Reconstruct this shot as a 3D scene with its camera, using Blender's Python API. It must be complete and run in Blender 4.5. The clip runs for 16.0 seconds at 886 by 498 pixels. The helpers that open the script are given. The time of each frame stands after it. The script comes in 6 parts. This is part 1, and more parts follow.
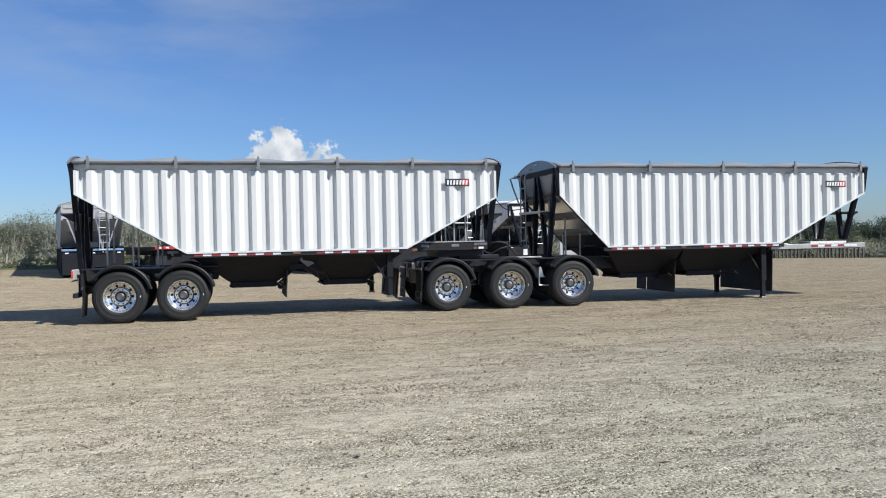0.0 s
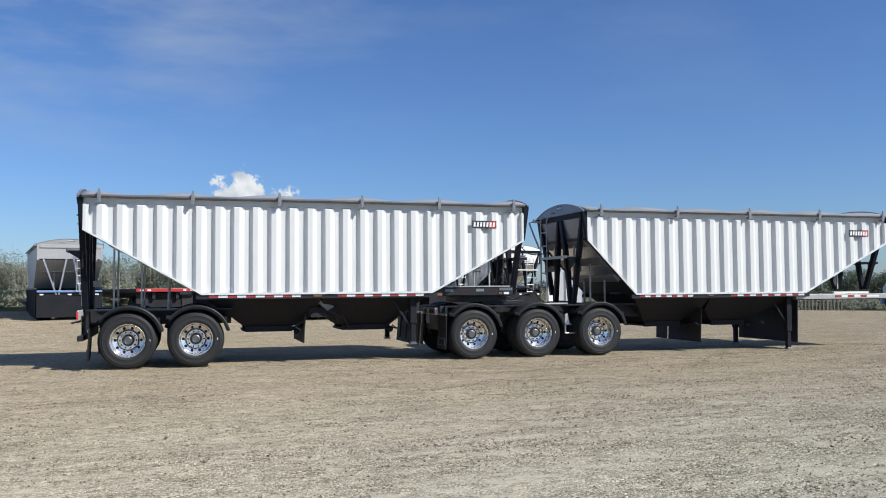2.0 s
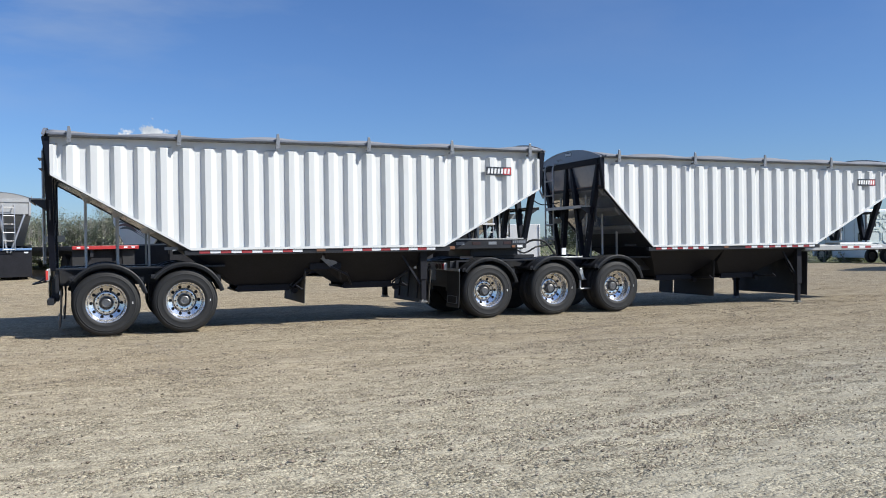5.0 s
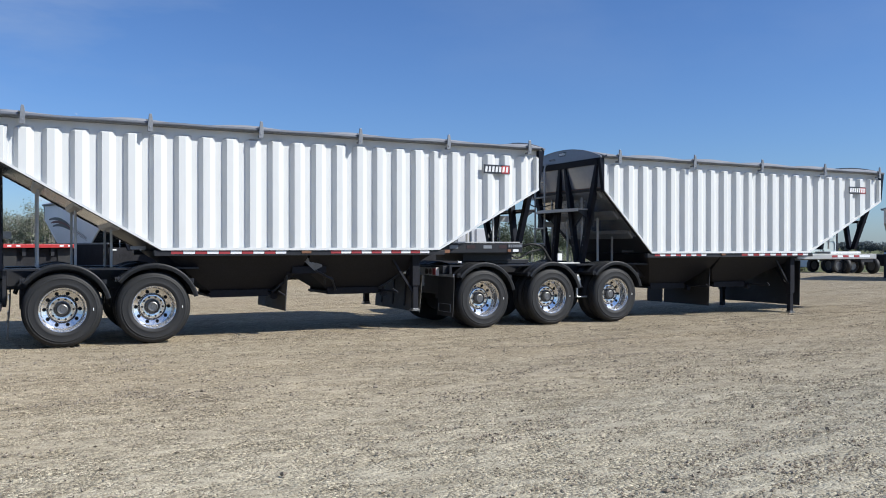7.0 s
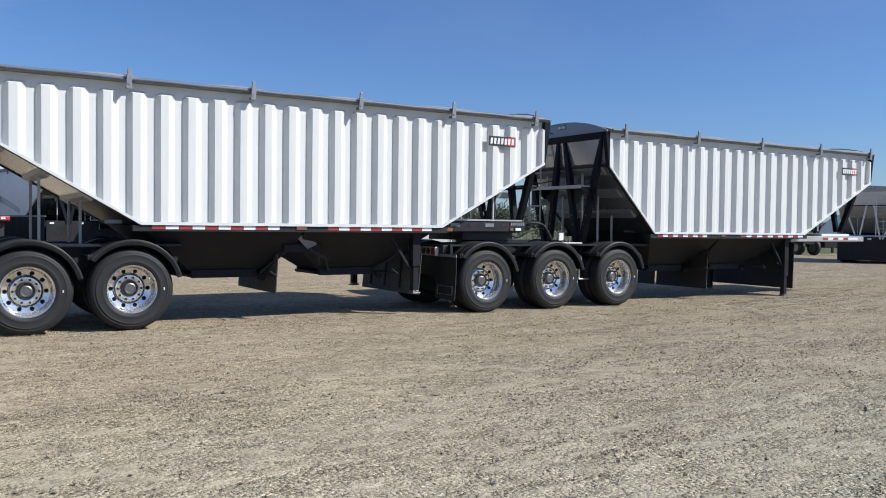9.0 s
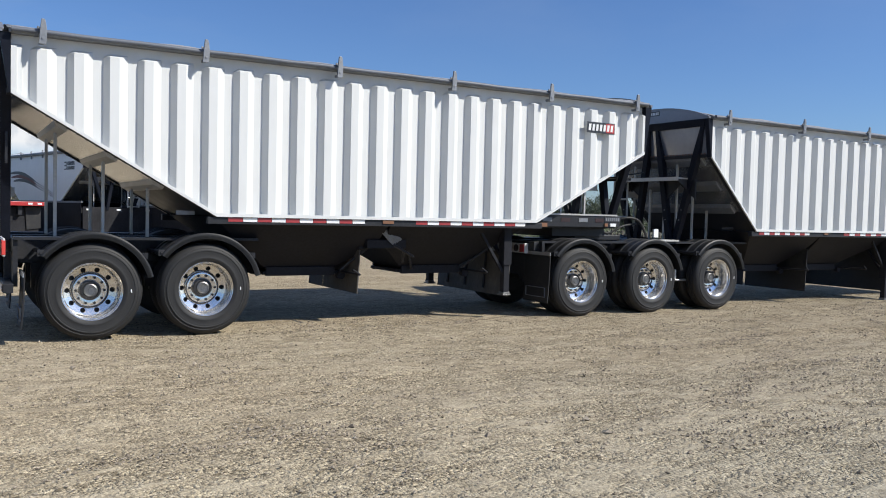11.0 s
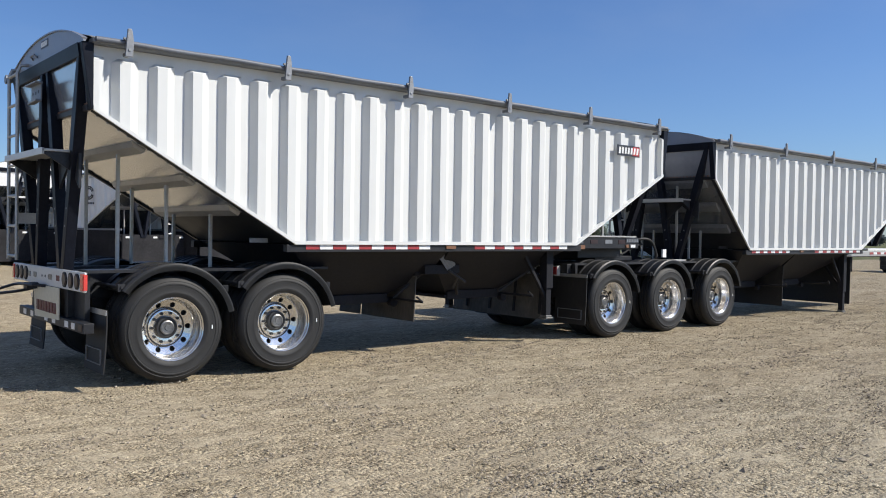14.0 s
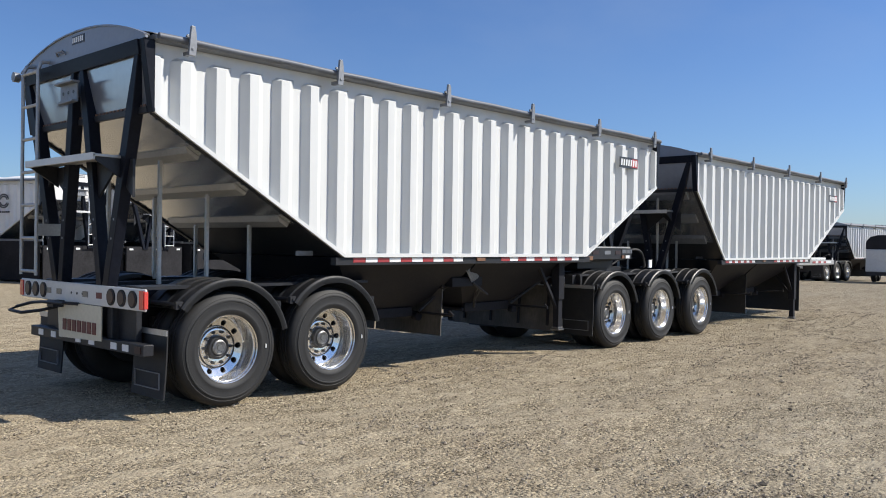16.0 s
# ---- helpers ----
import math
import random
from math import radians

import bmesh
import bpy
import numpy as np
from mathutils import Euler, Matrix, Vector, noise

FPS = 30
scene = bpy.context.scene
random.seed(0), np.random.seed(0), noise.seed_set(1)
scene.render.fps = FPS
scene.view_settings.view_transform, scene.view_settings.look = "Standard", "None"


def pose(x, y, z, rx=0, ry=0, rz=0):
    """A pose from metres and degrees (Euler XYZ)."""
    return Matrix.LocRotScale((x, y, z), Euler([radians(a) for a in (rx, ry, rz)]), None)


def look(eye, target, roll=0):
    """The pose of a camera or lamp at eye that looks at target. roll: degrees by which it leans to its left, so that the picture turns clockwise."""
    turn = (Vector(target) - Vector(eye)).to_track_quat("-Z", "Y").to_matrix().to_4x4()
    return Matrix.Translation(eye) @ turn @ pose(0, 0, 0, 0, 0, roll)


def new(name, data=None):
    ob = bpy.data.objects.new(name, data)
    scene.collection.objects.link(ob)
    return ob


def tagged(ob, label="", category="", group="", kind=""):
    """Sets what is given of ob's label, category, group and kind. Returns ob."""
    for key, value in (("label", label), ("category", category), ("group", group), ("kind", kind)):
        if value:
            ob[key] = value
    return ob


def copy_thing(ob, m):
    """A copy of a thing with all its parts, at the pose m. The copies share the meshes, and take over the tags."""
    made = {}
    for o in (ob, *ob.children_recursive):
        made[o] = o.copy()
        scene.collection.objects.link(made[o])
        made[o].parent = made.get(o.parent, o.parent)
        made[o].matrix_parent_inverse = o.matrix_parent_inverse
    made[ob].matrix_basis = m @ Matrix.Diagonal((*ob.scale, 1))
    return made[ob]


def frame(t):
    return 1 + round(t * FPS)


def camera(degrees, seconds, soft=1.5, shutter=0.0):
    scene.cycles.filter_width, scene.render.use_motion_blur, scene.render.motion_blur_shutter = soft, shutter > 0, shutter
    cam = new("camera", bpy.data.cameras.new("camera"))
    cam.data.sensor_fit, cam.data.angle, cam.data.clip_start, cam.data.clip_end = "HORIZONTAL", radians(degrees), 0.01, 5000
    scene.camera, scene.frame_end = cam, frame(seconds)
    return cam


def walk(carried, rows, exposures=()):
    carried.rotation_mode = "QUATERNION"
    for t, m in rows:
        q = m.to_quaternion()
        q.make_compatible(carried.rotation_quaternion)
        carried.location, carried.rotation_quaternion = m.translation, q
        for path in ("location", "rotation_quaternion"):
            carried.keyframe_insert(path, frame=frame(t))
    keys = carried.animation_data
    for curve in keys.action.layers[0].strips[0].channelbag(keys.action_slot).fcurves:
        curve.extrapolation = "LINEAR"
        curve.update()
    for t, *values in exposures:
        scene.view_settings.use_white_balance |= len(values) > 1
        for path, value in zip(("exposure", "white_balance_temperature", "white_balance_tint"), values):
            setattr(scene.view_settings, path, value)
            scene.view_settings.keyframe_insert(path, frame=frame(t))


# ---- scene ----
cam = camera(56.3, 16.0, soft=1.0)
PATH = [
    (0, (2.339, -18.481, 1.591), (2.83, -16.542, 1.57), -1.2),
    (0.5, (2.016, -18.095, 1.552), (2.486, -16.151, 1.603), -1.2),
    (1, (1.745, -17.898, 1.54), (2.204, -15.954, 1.641), -0.3),
    (1.5, (1.434, -17.655, 1.557), (1.942, -15.724, 1.676), 0.0),
    (2, (1.182, -17.283, 1.524), (1.765, -15.372, 1.618), -0.4),
    (2.5, (0.941, -16.903, 1.513), (1.583, -15.011, 1.589), -0.3),
    (3, (0.663, -16.551, 1.526), (1.377, -14.683, 1.566), -0.3),
    (3.5, (0.463, -16.144, 1.478), (1.198, -14.284, 1.495), -0.6),
    (4, (0.272, -15.809, 1.487), (1.006, -13.948, 1.483), -0.6),
    (6.5, (-0.466, -13.846, 1.437), (0.406, -12.045, 1.435), -0.5),
    (7, (-0.575, -13.414, 1.462), (0.342, -11.636, 1.458), 0.0),
    (7.5, (-0.779, -13.04, 1.483), (0.216, -11.306, 1.445), 0.2),
    (8, (-0.887, -12.629, 1.445), (0.143, -10.915, 1.395), 0.2),
    (10.5, (-1.254, -10.553, 1.509), (-0.175, -8.87, 1.441), 1.3),
    (11, (-1.328, -10.125, 1.517), (-0.307, -8.408, 1.432), 1.4),
    (11.5, (-1.547, -9.736, 1.47), (-0.54, -8.01, 1.387), 1.7),
    (12, (-1.867, -9.447, 1.529), (-0.838, -7.734, 1.464), 2.0),
    (12.5, (-2.184, -9.117, 1.519), (-1.128, -7.42, 1.451), 1.6),
    (13, (-2.548, -8.883, 1.528), (-1.42, -7.232, 1.477), 1.7),
    (13.5, (-2.959, -8.673, 1.576), (-1.738, -7.09, 1.529), 1.3),
    (14, (-3.3, -8.372, 1.571), (-2.01, -6.844, 1.532), 0.9),
    (14.5, (-3.631, -8.095, 1.578), (-2.304, -6.598, 1.557), 1.0),
    (15, (-3.969, -7.764, 1.617), (-2.588, -6.317, 1.592), 1.0),
    (15.5, (-4.192, -7.359, 1.601), (-2.758, -5.964, 1.585), 0.2),
    (16, (-4.419, -6.945, 1.572), (-2.937, -5.603, 1.56), 0.8),
]
walk(cam, [(t, look(eye, target, roll)) for t, eye, target, roll in PATH],
     exposures=[(0, 0.10, 6400, 9.5), (4, 0.12, 6400, 9.5), (7, 0.14, 6230, 9.8), (8.2, 0.13, 6280, 10.0), (12, 0.16, 6570, 10.0), (16, 0.22, 6690, 10.5)])

# ---- light ----
SUN_TO = Vector((0.83, -0.82, 1.0)).normalized()
world = bpy.data.worlds.new("sky")
scene.world = world
world.use_nodes = True
wn, wl = world.node_tree.nodes, world.node_tree.links
wn.clear()
w_out = wn.new("ShaderNodeOutputWorld")
w_bg = wn.new("ShaderNodeBackground")
w_sky = wn.new("ShaderNodeTexSky")
w_sky.sky_type = "NISHITA"
w_sky.sun_disc = False
w_sky.sun_elevation = math.asin(SUN_TO.z)
w_sky.sun_rotation = math.atan2(SUN_TO.x, SUN_TO.y)
w_sky.air_density, w_sky.dust_density, w_sky.ozone_density = 1.0, 0.4, 5.0
w_bg.inputs["Strength"].default_value = 0.089
# thin high cloud, streaked, drawn into the sky itself
w_co = wn.new("ShaderNodeTexCoord")
w_map = wn.new("ShaderNodeMapping")
w_map.inputs["Rotation"].default_value = (0.0, 0.25, 0.55)
w_map.inputs["Scale"].default_value = (2.2, 5.0, 9.0)
w_noise = wn.new("ShaderNodeTexNoise")
w_noise.inputs["Scale"].default_value = 1.3
w_noise.inputs["Detail"].default_value = 7.0
w_noise.inputs["Roughness"].default_value = 0.55
w_ramp = wn.new("ShaderNodeValToRGB")
w_ramp.color_ramp.elements[0].position = 0.44
w_ramp.color_ramp.elements[1].position = 0.78
w_ramp.color_ramp.elements[0].color = (0, 0, 0, 1)
w_ramp.color_ramp.elements[1].color = (0.35, 0.35, 0.35, 1)
w_mix = wn.new("ShaderNodeMix")
w_mix.data_type = "RGBA"
w_mix.inputs[7].default_value = (5.9, 5.7, 5.4, 1)
wl.new(w_co.outputs["Generated"], w_map.inputs["Vector"])
wl.new(w_map.outputs["Vector"], w_noise.inputs["Vector"])
wl.new(w_noise.outputs["Fac"], w_ramp.inputs["Fac"])
w_dir = wn.new("ShaderNodeSeparateXYZ")
wl.new(w_co.outputs["Generated"], w_dir.inputs[0])
w_west = wn.new("ShaderNodeMapRange")
w_west.inputs["From Min"].default_value, w_west.inputs["From Max"].default_value = 0.30, -0.12
w_west.inputs["To Min"].default_value, w_west.inputs["To Max"].default_value = 0.35, 3.0
w_gain = wn.new("ShaderNodeMath")
w_gain.operation = "MULTIPLY"
wl.new(w_dir.outputs["X"], w_west.inputs["Value"])
wl.new(w_ramp.outputs["Color"], w_gain.inputs[0])
wl.new(w_west.outputs["Result"], w_gain.inputs[1])
w_high = wn.new("ShaderNodeMapRange")
w_high.inputs["From Min"].default_value, w_high.inputs["From Max"].default_value = 0.12, 0.30
w_high.inputs["To Min"].default_value, w_high.inputs["To Max"].default_value = 0.0, 1.0
wl.new(w_dir.outputs["Z"], w_high.inputs["Value"])
w_veil = wn.new("ShaderNodeMath")
w_veil.operation = "MULTIPLY"
wl.new(w_gain.outputs[0], w_veil.inputs[0])
wl.new(w_high.outputs["Result"], w_veil.inputs[1])
wl.new(w_veil.outputs[0], w_mix.inputs[0])
wl.new(w_sky.outputs["Color"], w_mix.inputs[6])
w_tint = wn.new("ShaderNodeMix")
w_tint.data_type, w_tint.blend_type = "RGBA", "MULTIPLY"
w_tint.inputs[0].default_value = 1.0
w_tint.inputs[7].default_value = (0.77, 0.93, 1.20, 1)
wl.new(w_mix.outputs[2], w_tint.inputs[6])


def w_math(op, a, b=None, c=None, clamp=False):
    """A math node of the sky; a, b and c are numbers or sockets."""
    q = wn.new("ShaderNodeMath")
    q.operation, q.use_clamp = op, clamp
    for k, v in enumerate((a, b, c)):
        if isinstance(v, (int, float)):
            q.inputs[k].default_value = v
        elif v is not None:
            wl.new(v, q.inputs[k])
    return q.outputs[0]


# one cumulus low in the north: two heaps with a ragged, billowing edge
w_u = w_math("DIVIDE", w_dir.outputs["X"], w_dir.outputs["Y"])
w_v = w_math("DIVIDE", w_dir.outputs["Z"], w_dir.outputs["Y"])


def w_heap(u0, v0, ru, rv):
    du = w_math("MULTIPLY", w_math("SUBTRACT", w_u, u0), 1 / ru)
    dv = w_math("MULTIPLY", w_math("SUBTRACT", w_v, v0), 1 / rv)
    return w_math("SUBTRACT", 1.0, w_math("SQRT", w_math("ADD", w_math("MULTIPLY", du, du), w_math("MULTIPLY", dv, dv))))


def w_billow(scale, detail, rough):
    q = wn.new("ShaderNodeTexNoise")
    q.inputs["Scale"].default_value, q.inputs["Detail"].default_value, q.inputs["Roughness"].default_value = scale, detail, rough
    wl.new(w_co.outputs["Generated"], q.inputs["Vector"])
    return q.outputs["Fac"]


w_body = w_math("MAXIMUM", w_heap(0.057, 0.074, 0.042, 0.060), w_heap(0.112, 0.070, 0.030, 0.046))
w_body = w_math("MAXIMUM", w_body, w_heap(0.376, 0.036, 0.016, 0.026))
w_rag = w_math("MULTIPLY_ADD", w_billow(62, 7, 0.55), 1.55, -0.76)
w_soft = wn.new("ShaderNodeMapRange")
w_soft.interpolation_type = "SMOOTHSTEP"
w_soft.inputs["From Min"].default_value, w_soft.inputs["From Max"].default_value = -0.02, 0.16
wl.new(w_math("ADD", w_body, w_rag), w_soft.inputs["Value"])
w_north = w_math("GREATER_THAN", w_dir.outputs["Y"], 0.2)
w_grey = wn.new("ShaderNodeValToRGB")
w_grey.color_ramp.elements[0].position, w_grey.color_ramp.elements[1].position = 0.36, 0.60
w_grey.color_ramp.elements[0].color, w_grey.color_ramp.elements[1].color = (0.56, 0.62, 0.70, 1), (0.90, 0.92, 0.94, 1)
wl.new(w_billow(38, 5, 0.5), w_grey.inputs["Fac"])
w_lit = wn.new("ShaderNodeVectorMath")
w_lit.operation = "SCALE"
w_lit.inputs["Scale"].default_value = 10.0
wl.new(w_grey.outputs["Color"], w_lit.inputs[0])
w_cumulus = wn.new("ShaderNodeMix")
w_cumulus.data_type = "RGBA"
w_base = w_math("MULTIPLY_ADD", w_v, 45.0, -2.0, clamp=True)
wl.new(w_math("MULTIPLY", w_math("MULTIPLY", w_soft.outputs["Result"], w_base), w_north), w_cumulus.inputs[0])
wl.new(w_tint.outputs[2], w_cumulus.inputs[6])
wl.new(w_lit.outputs[0], w_cumulus.inputs[7])
wl.new(w_cumulus.outputs[2], w_bg.inputs["Color"])
wl.new(w_bg.outputs["Background"], w_out.inputs["Surface"])
sun_data = bpy.data.lights.new("sun", "SUN")
sun_data.energy, sun_data.angle, sun_data.color = 4.9, radians(0.5), (1.0, 0.965, 0.885)
sun = new("sun", sun_data)
sun.matrix_world = look((0, 0, 40), Vector((0, 0, 40)) - SUN_TO)


# ---- materials ----
def material(name, col, rough, metal=0.0, var=0.12, coarse=1.5, fine=40.0, bump=0.0, tint=None, stain=0.0, rough_var=0.1, coat=0.0, stretch=(1, 1, 1), spec=0.5):
    """Procedural surface: two scales of colour change, a stain layer, fine relief."""
    m = bpy.data.materials.new(name)
    m.use_nodes = True
    n, l = m.node_tree.nodes, m.node_tree.links
    b = n["Principled BSDF"]
    co = n.new("ShaderNodeTexCoord")
    mp = n.new("ShaderNodeMapping")
    mp.inputs["Scale"].default_value = stretch
    l.new(co.outputs["Object"], mp.inputs["Vector"])
    big, small = n.new("ShaderNodeTexNoise"), n.new("ShaderNodeTexNoise")
    big.inputs["Scale"].default_value, small.inputs["Scale"].default_value = coarse, fine
    big.inputs["Detail"].default_value, small.inputs["Detail"].default_value = 6, 4
    l.new(mp.outputs["Vector"], big.inputs["Vector"])
    l.new(mp.outputs["Vector"], small.inputs["Vector"])
    add = n.new("ShaderNodeMath")
    add.operation = "ADD"
    l.new(big.outputs["Fac"], add.inputs[0])
    l.new(small.outputs["Fac"], add.inputs[1])
    rng = n.new("ShaderNodeMapRange")
    rng.inputs["From Min"].default_value, rng.inputs["From Max"].default_value = 0.7, 1.3
    l.new(add.outputs[0], rng.inputs["Value"])
    mix = n.new("ShaderNodeMix")
    mix.data_type = "RGBA"
    dark = [c * (1 - var) for c in col]
    light = [min(1.0, c * (1 + var)) for c in (tint or col)]
    mix.inputs[6].default_value = (*dark, 1)
    mix.inputs[7].default_value = (*light, 1)
    l.new(rng.outputs["Result"], mix.inputs[0])
    out = mix.outputs[2]
    if stain:
        st = n.new("ShaderNodeTexNoise")
        st.inputs["Scale"].default_value, st.inputs["Detail"].default_value = 3.1, 8
        l.new(co.outputs["Object"], st.inputs["Vector"])
        sr = n.new("ShaderNodeMapRange")
        sr.inputs["From Min"].default_value, sr.inputs["From Max"].default_value = 0.55, 0.75
        sr.inputs["To Max"].default_value = stain
        l.new(st.outputs["Fac"], sr.inputs["Value"])
        sm = n.new("ShaderNodeMix")
        sm.data_type = "RGBA"
        sm.inputs[7].default_value = (0.30, 0.26, 0.20, 1)
        l.new(sr.outputs["Result"], sm.inputs[0])
        l.new(out, sm.inputs[6])
        out = sm.outputs[2]
    l.new(out, b.inputs["Base Color"])
    rr = n.new("ShaderNodeMapRange")
    rr.inputs["To Min"].default_value = max(0.02, rough - rough_var * 0.5)
    rr.inputs["To Max"].default_value = min(1.0, rough + rough_var * 0.5)
    l.new(big.outputs["Fac"], rr.inputs["Value"])
    l.new(rr.outputs["Result"], b.inputs["Roughness"])
    b.inputs["Metallic"].default_value = metal
    b.inputs["Coat Weight"].default_value = coat
    b.inputs["Specular IOR Level"].default_value = spec
    if bump:
        bp = n.new("ShaderNodeBump")
        bp.inputs["Strength"].default_value = 0.6
        bp.inputs["Distance"].default_value = bump
        l.new(small.outputs["Fac"], bp.inputs["Height"])
        l.new(bp.outputs["Normal"], b.inputs["Normal"])
    return m


WHITE = material("white_paint", (0.658, 0.668, 0.660), 0.45, var=0.03, coarse=0.8, fine=9, stain=0.04, stretch=(1, 1, 0.3))
BLACK = material("black_paint", (0.0145, 0.015, 0.0195), 0.6, var=0.3, coarse=2, fine=30, stain=0.015, rough_var=0.2, spec=0.22)
SATIN = material("black_satin_frame", (0.024, 0.025, 0.029), 0.45, var=0.3, coarse=3, fine=40, stain=0.03, rough_var=0.2, spec=0.3)
NAVY = material("gloss_navy_black", (0.010, 0.012, 0.019), 0.42, var=0.25, coarse=3, fine=30, stain=0.015, rough_var=0.12, spec=0.12)
RUBBER = material("tyre_rubber", (0.0145, 0.0147, 0.0155), 0.66, var=0.25, coarse=3, fine=60, bump=0.002, stain=0.03)
FLAP = material("flap_rubber", (0.012, 0.012, 0.013), 0.62, var=0.3, coarse=2, fine=30, bump=0.002, stain=0.07)
POLY = material("fender_plastic", (0.014, 0.0144, 0.0155), 0.46, var=0.2, coarse=3, fine=50, stain=0.05)
STEEL = material("polished_stainless", (0.64, 0.65, 0.665), 0.20, metal=0.86, var=0.05, coarse=1.2, fine=14, rough_var=0.10, bump=0.0008)
MIRROR = material("end_stainless", (0.44, 0.47, 0.53), 0.20, metal=0.65, var=0.06, coarse=1.2, fine=14, rough_var=0.10)
CHROME = material("polished_wheel", (0.84, 0.82, 0.785), 0.16, metal=0.83, var=0.05, coarse=4, fine=30, rough_var=0.08)
NUT = material("dark_nut_steel", (0.05, 0.05, 0.052), 0.45, metal=0.6, var=0.2, coarse=9, fine=60)
BAR = material("light_bar_metal", (0.62, 0.62, 0.61), 0.45, metal=0.15, var=0.06, coarse=3, fine=30, stain=0.10)
HUB = material("hub_metal", (0.22, 0.22, 0.22), 0.42, metal=0.9, var=0.2, coarse=9, fine=60, stain=0.2)
ALU = material("mill_aluminium", (0.58, 0.58, 0.58), 0.38, metal=0.85, var=0.10, coarse=2, fine=35, stain=0.06)
GALV = material("galvanised_steel", (0.22, 0.232, 0.25), 0.5, metal=0.35, var=0.16, coarse=4, fine=30, stain=0.08)
TARP = material("tarp_fabric", (0.30, 0.30, 0.30), 0.62, var=0.10, coarse=1.0, fine=25, stain=0.08, bump=0.003)
CAP = material("tarp_end_cap", (0.25, 0.26, 0.285), 0.40, metal=0.3, var=0.06, coarse=1.5, fine=25)
RED = material("red_reflector", (0.34, 0.040, 0.045), 0.35, var=0.12, coarse=5, fine=80, coat=0.3)
WTAPE = material("white_reflector", (0.78, 0.79, 0.80), 0.30, var=0.06, coarse=5, fine=80, coat=0.3)
AMBER = material("amber_lens", (0.20, 0.095, 0.05), 0.3, var=0.1, coarse=5, fine=50, coat=0.4)
LENS = material("dark_red_lens", (0.030, 0.012, 0.012), 0.4, var=0.2, coarse=9, fine=90, coat=0.1)
PLATE = material("pale_plate", (0.64, 0.59, 0.46), 0.45, metal=0.0, var=0.08, coarse=3, fine=30, stain=0.12)
DUSTY = material("dusty_flap_rubber", (0.075, 0.07, 0.063), 0.75, var=0.25, coarse=2, fine=20, stain=0.25, stretch=(1, 3, 0.6))
RUSTY = material("rusty_rivet", (0.17, 0.10, 0.07), 0.7, var=0.3, coarse=5, fine=50)
BROWNMARK = material("dark_red_mark", (0.14, 0.035, 0.03), 0.5, var=0.1)
# black of the tail panels, and of sheets that stand in for shade
FILLBLACK = material("panel_and_shade_black", (0.028, 0.028, 0.031), 0.8, var=0.3, coarse=2, fine=20, spec=0.08)
STRUT = material("dull_aluminium", (0.46, 0.455, 0.44), 0.5, metal=0.55, var=0.14, coarse=3, fine=40, stain=0.15)
ROLL = material("rolled_tarp", (0.125, 0.138, 0.165), 0.55, var=0.12, coarse=1.5, fine=30, stain=0.08, bump=0.002)
DECAL = material("dark_decal", (0.035, 0.037, 0.045), 0.4, var=0.1)
REDDECAL = material("red_decal", (0.48, 0.05, 0.05), 0.4, var=0.1)
GREYBODY = material("grey_panel", (0.50, 0.51, 0.52), 0.42, metal=0.2, var=0.08, coarse=1, fine=12, stain=0.08)
SIGNWHITE = material("sign_white", (0.79, 0.79, 0.78), 0.45, var=0.06)
REDPAINT = material("red_paint", (0.42, 0.03, 0.03), 0.4, var=0.15, coarse=2, fine=30, stain=0.1)
BLUEPAINT = material("blue_paint", (0.16, 0.27, 0.46), 0.4, var=0.15, coarse=2, fine=30, stain=0.12)
BLUEWHITE = material("pale_cab_paint", (0.55, 0.62, 0.66), 0.30, var=0.06, coarse=1, fine=20, coat=0.4)
PALEGREEN = material("pale_green_panel", (0.60, 0.66, 0.62), 0.4, var=0.06, coarse=1, fine=20, coat=0.2)
GLASSY = material("dark_window", (0.02, 0.025, 0.03), 0.08, var=0.1, coarse=2, fine=30, coat=0.6)
BARK = material("bark", (0.34, 0.315, 0.275), 0.9, var=0.3, coarse=6, fine=50, bump=0.01)
WOODFENCE = material("weathered_wood", (0.12, 0.108, 0.092), 0.85, var=0.3, coarse=3, fine=40)


# ---- mesh helpers ----
def face(bm, vs):
    try:
        bm.faces.new(vs)
    except ValueError:
        pass


def hexa(bm, lo, hi):
    """Two matching quads joined into a solid."""
    a = [bm.verts.new(p) for p in lo]
    b = [bm.verts.new(p) for p in hi]
    face(bm, a[::-1])
    face(bm, b)
    k = len(a)
    for i in range(k):
        face(bm, (a[i], a[(i + 1) % k], b[(i + 1) % k], b[i]))


def box(bm, x0, x1, y0, y1, z0, z1):
    hexa(bm, [(x0, y0, z0), (x1, y0, z0), (x1, y1, z0), (x0, y1, z0)], [(x0, y0, z1), (x1, y0, z1), (x1, y1, z1), (x0, y1, z1)])


def ring_of(p, side, up, w, h):
    return [p - side * w - up * h, p + side * w - up * h, p + side * w + up * h, p - side * w + up * h]


def beam(bm, p0, p1, w, h, ref=(0, 1, 0), w1=None, h1=None):
    """A bar of width w along ref and height h; may taper to w1, h1."""
    p0, p1, ref = Vector(p0), Vector(p1), Vector(ref)
    d = (p1 - p0).normalized()
    up = d.cross(ref).normalized()
    side = up.cross(d).normalized()
    hexa(bm, ring_of(p0, side, up, w / 2, h / 2), ring_of(p1, side, up, (w1 or w) / 2, (h1 or h) / 2))


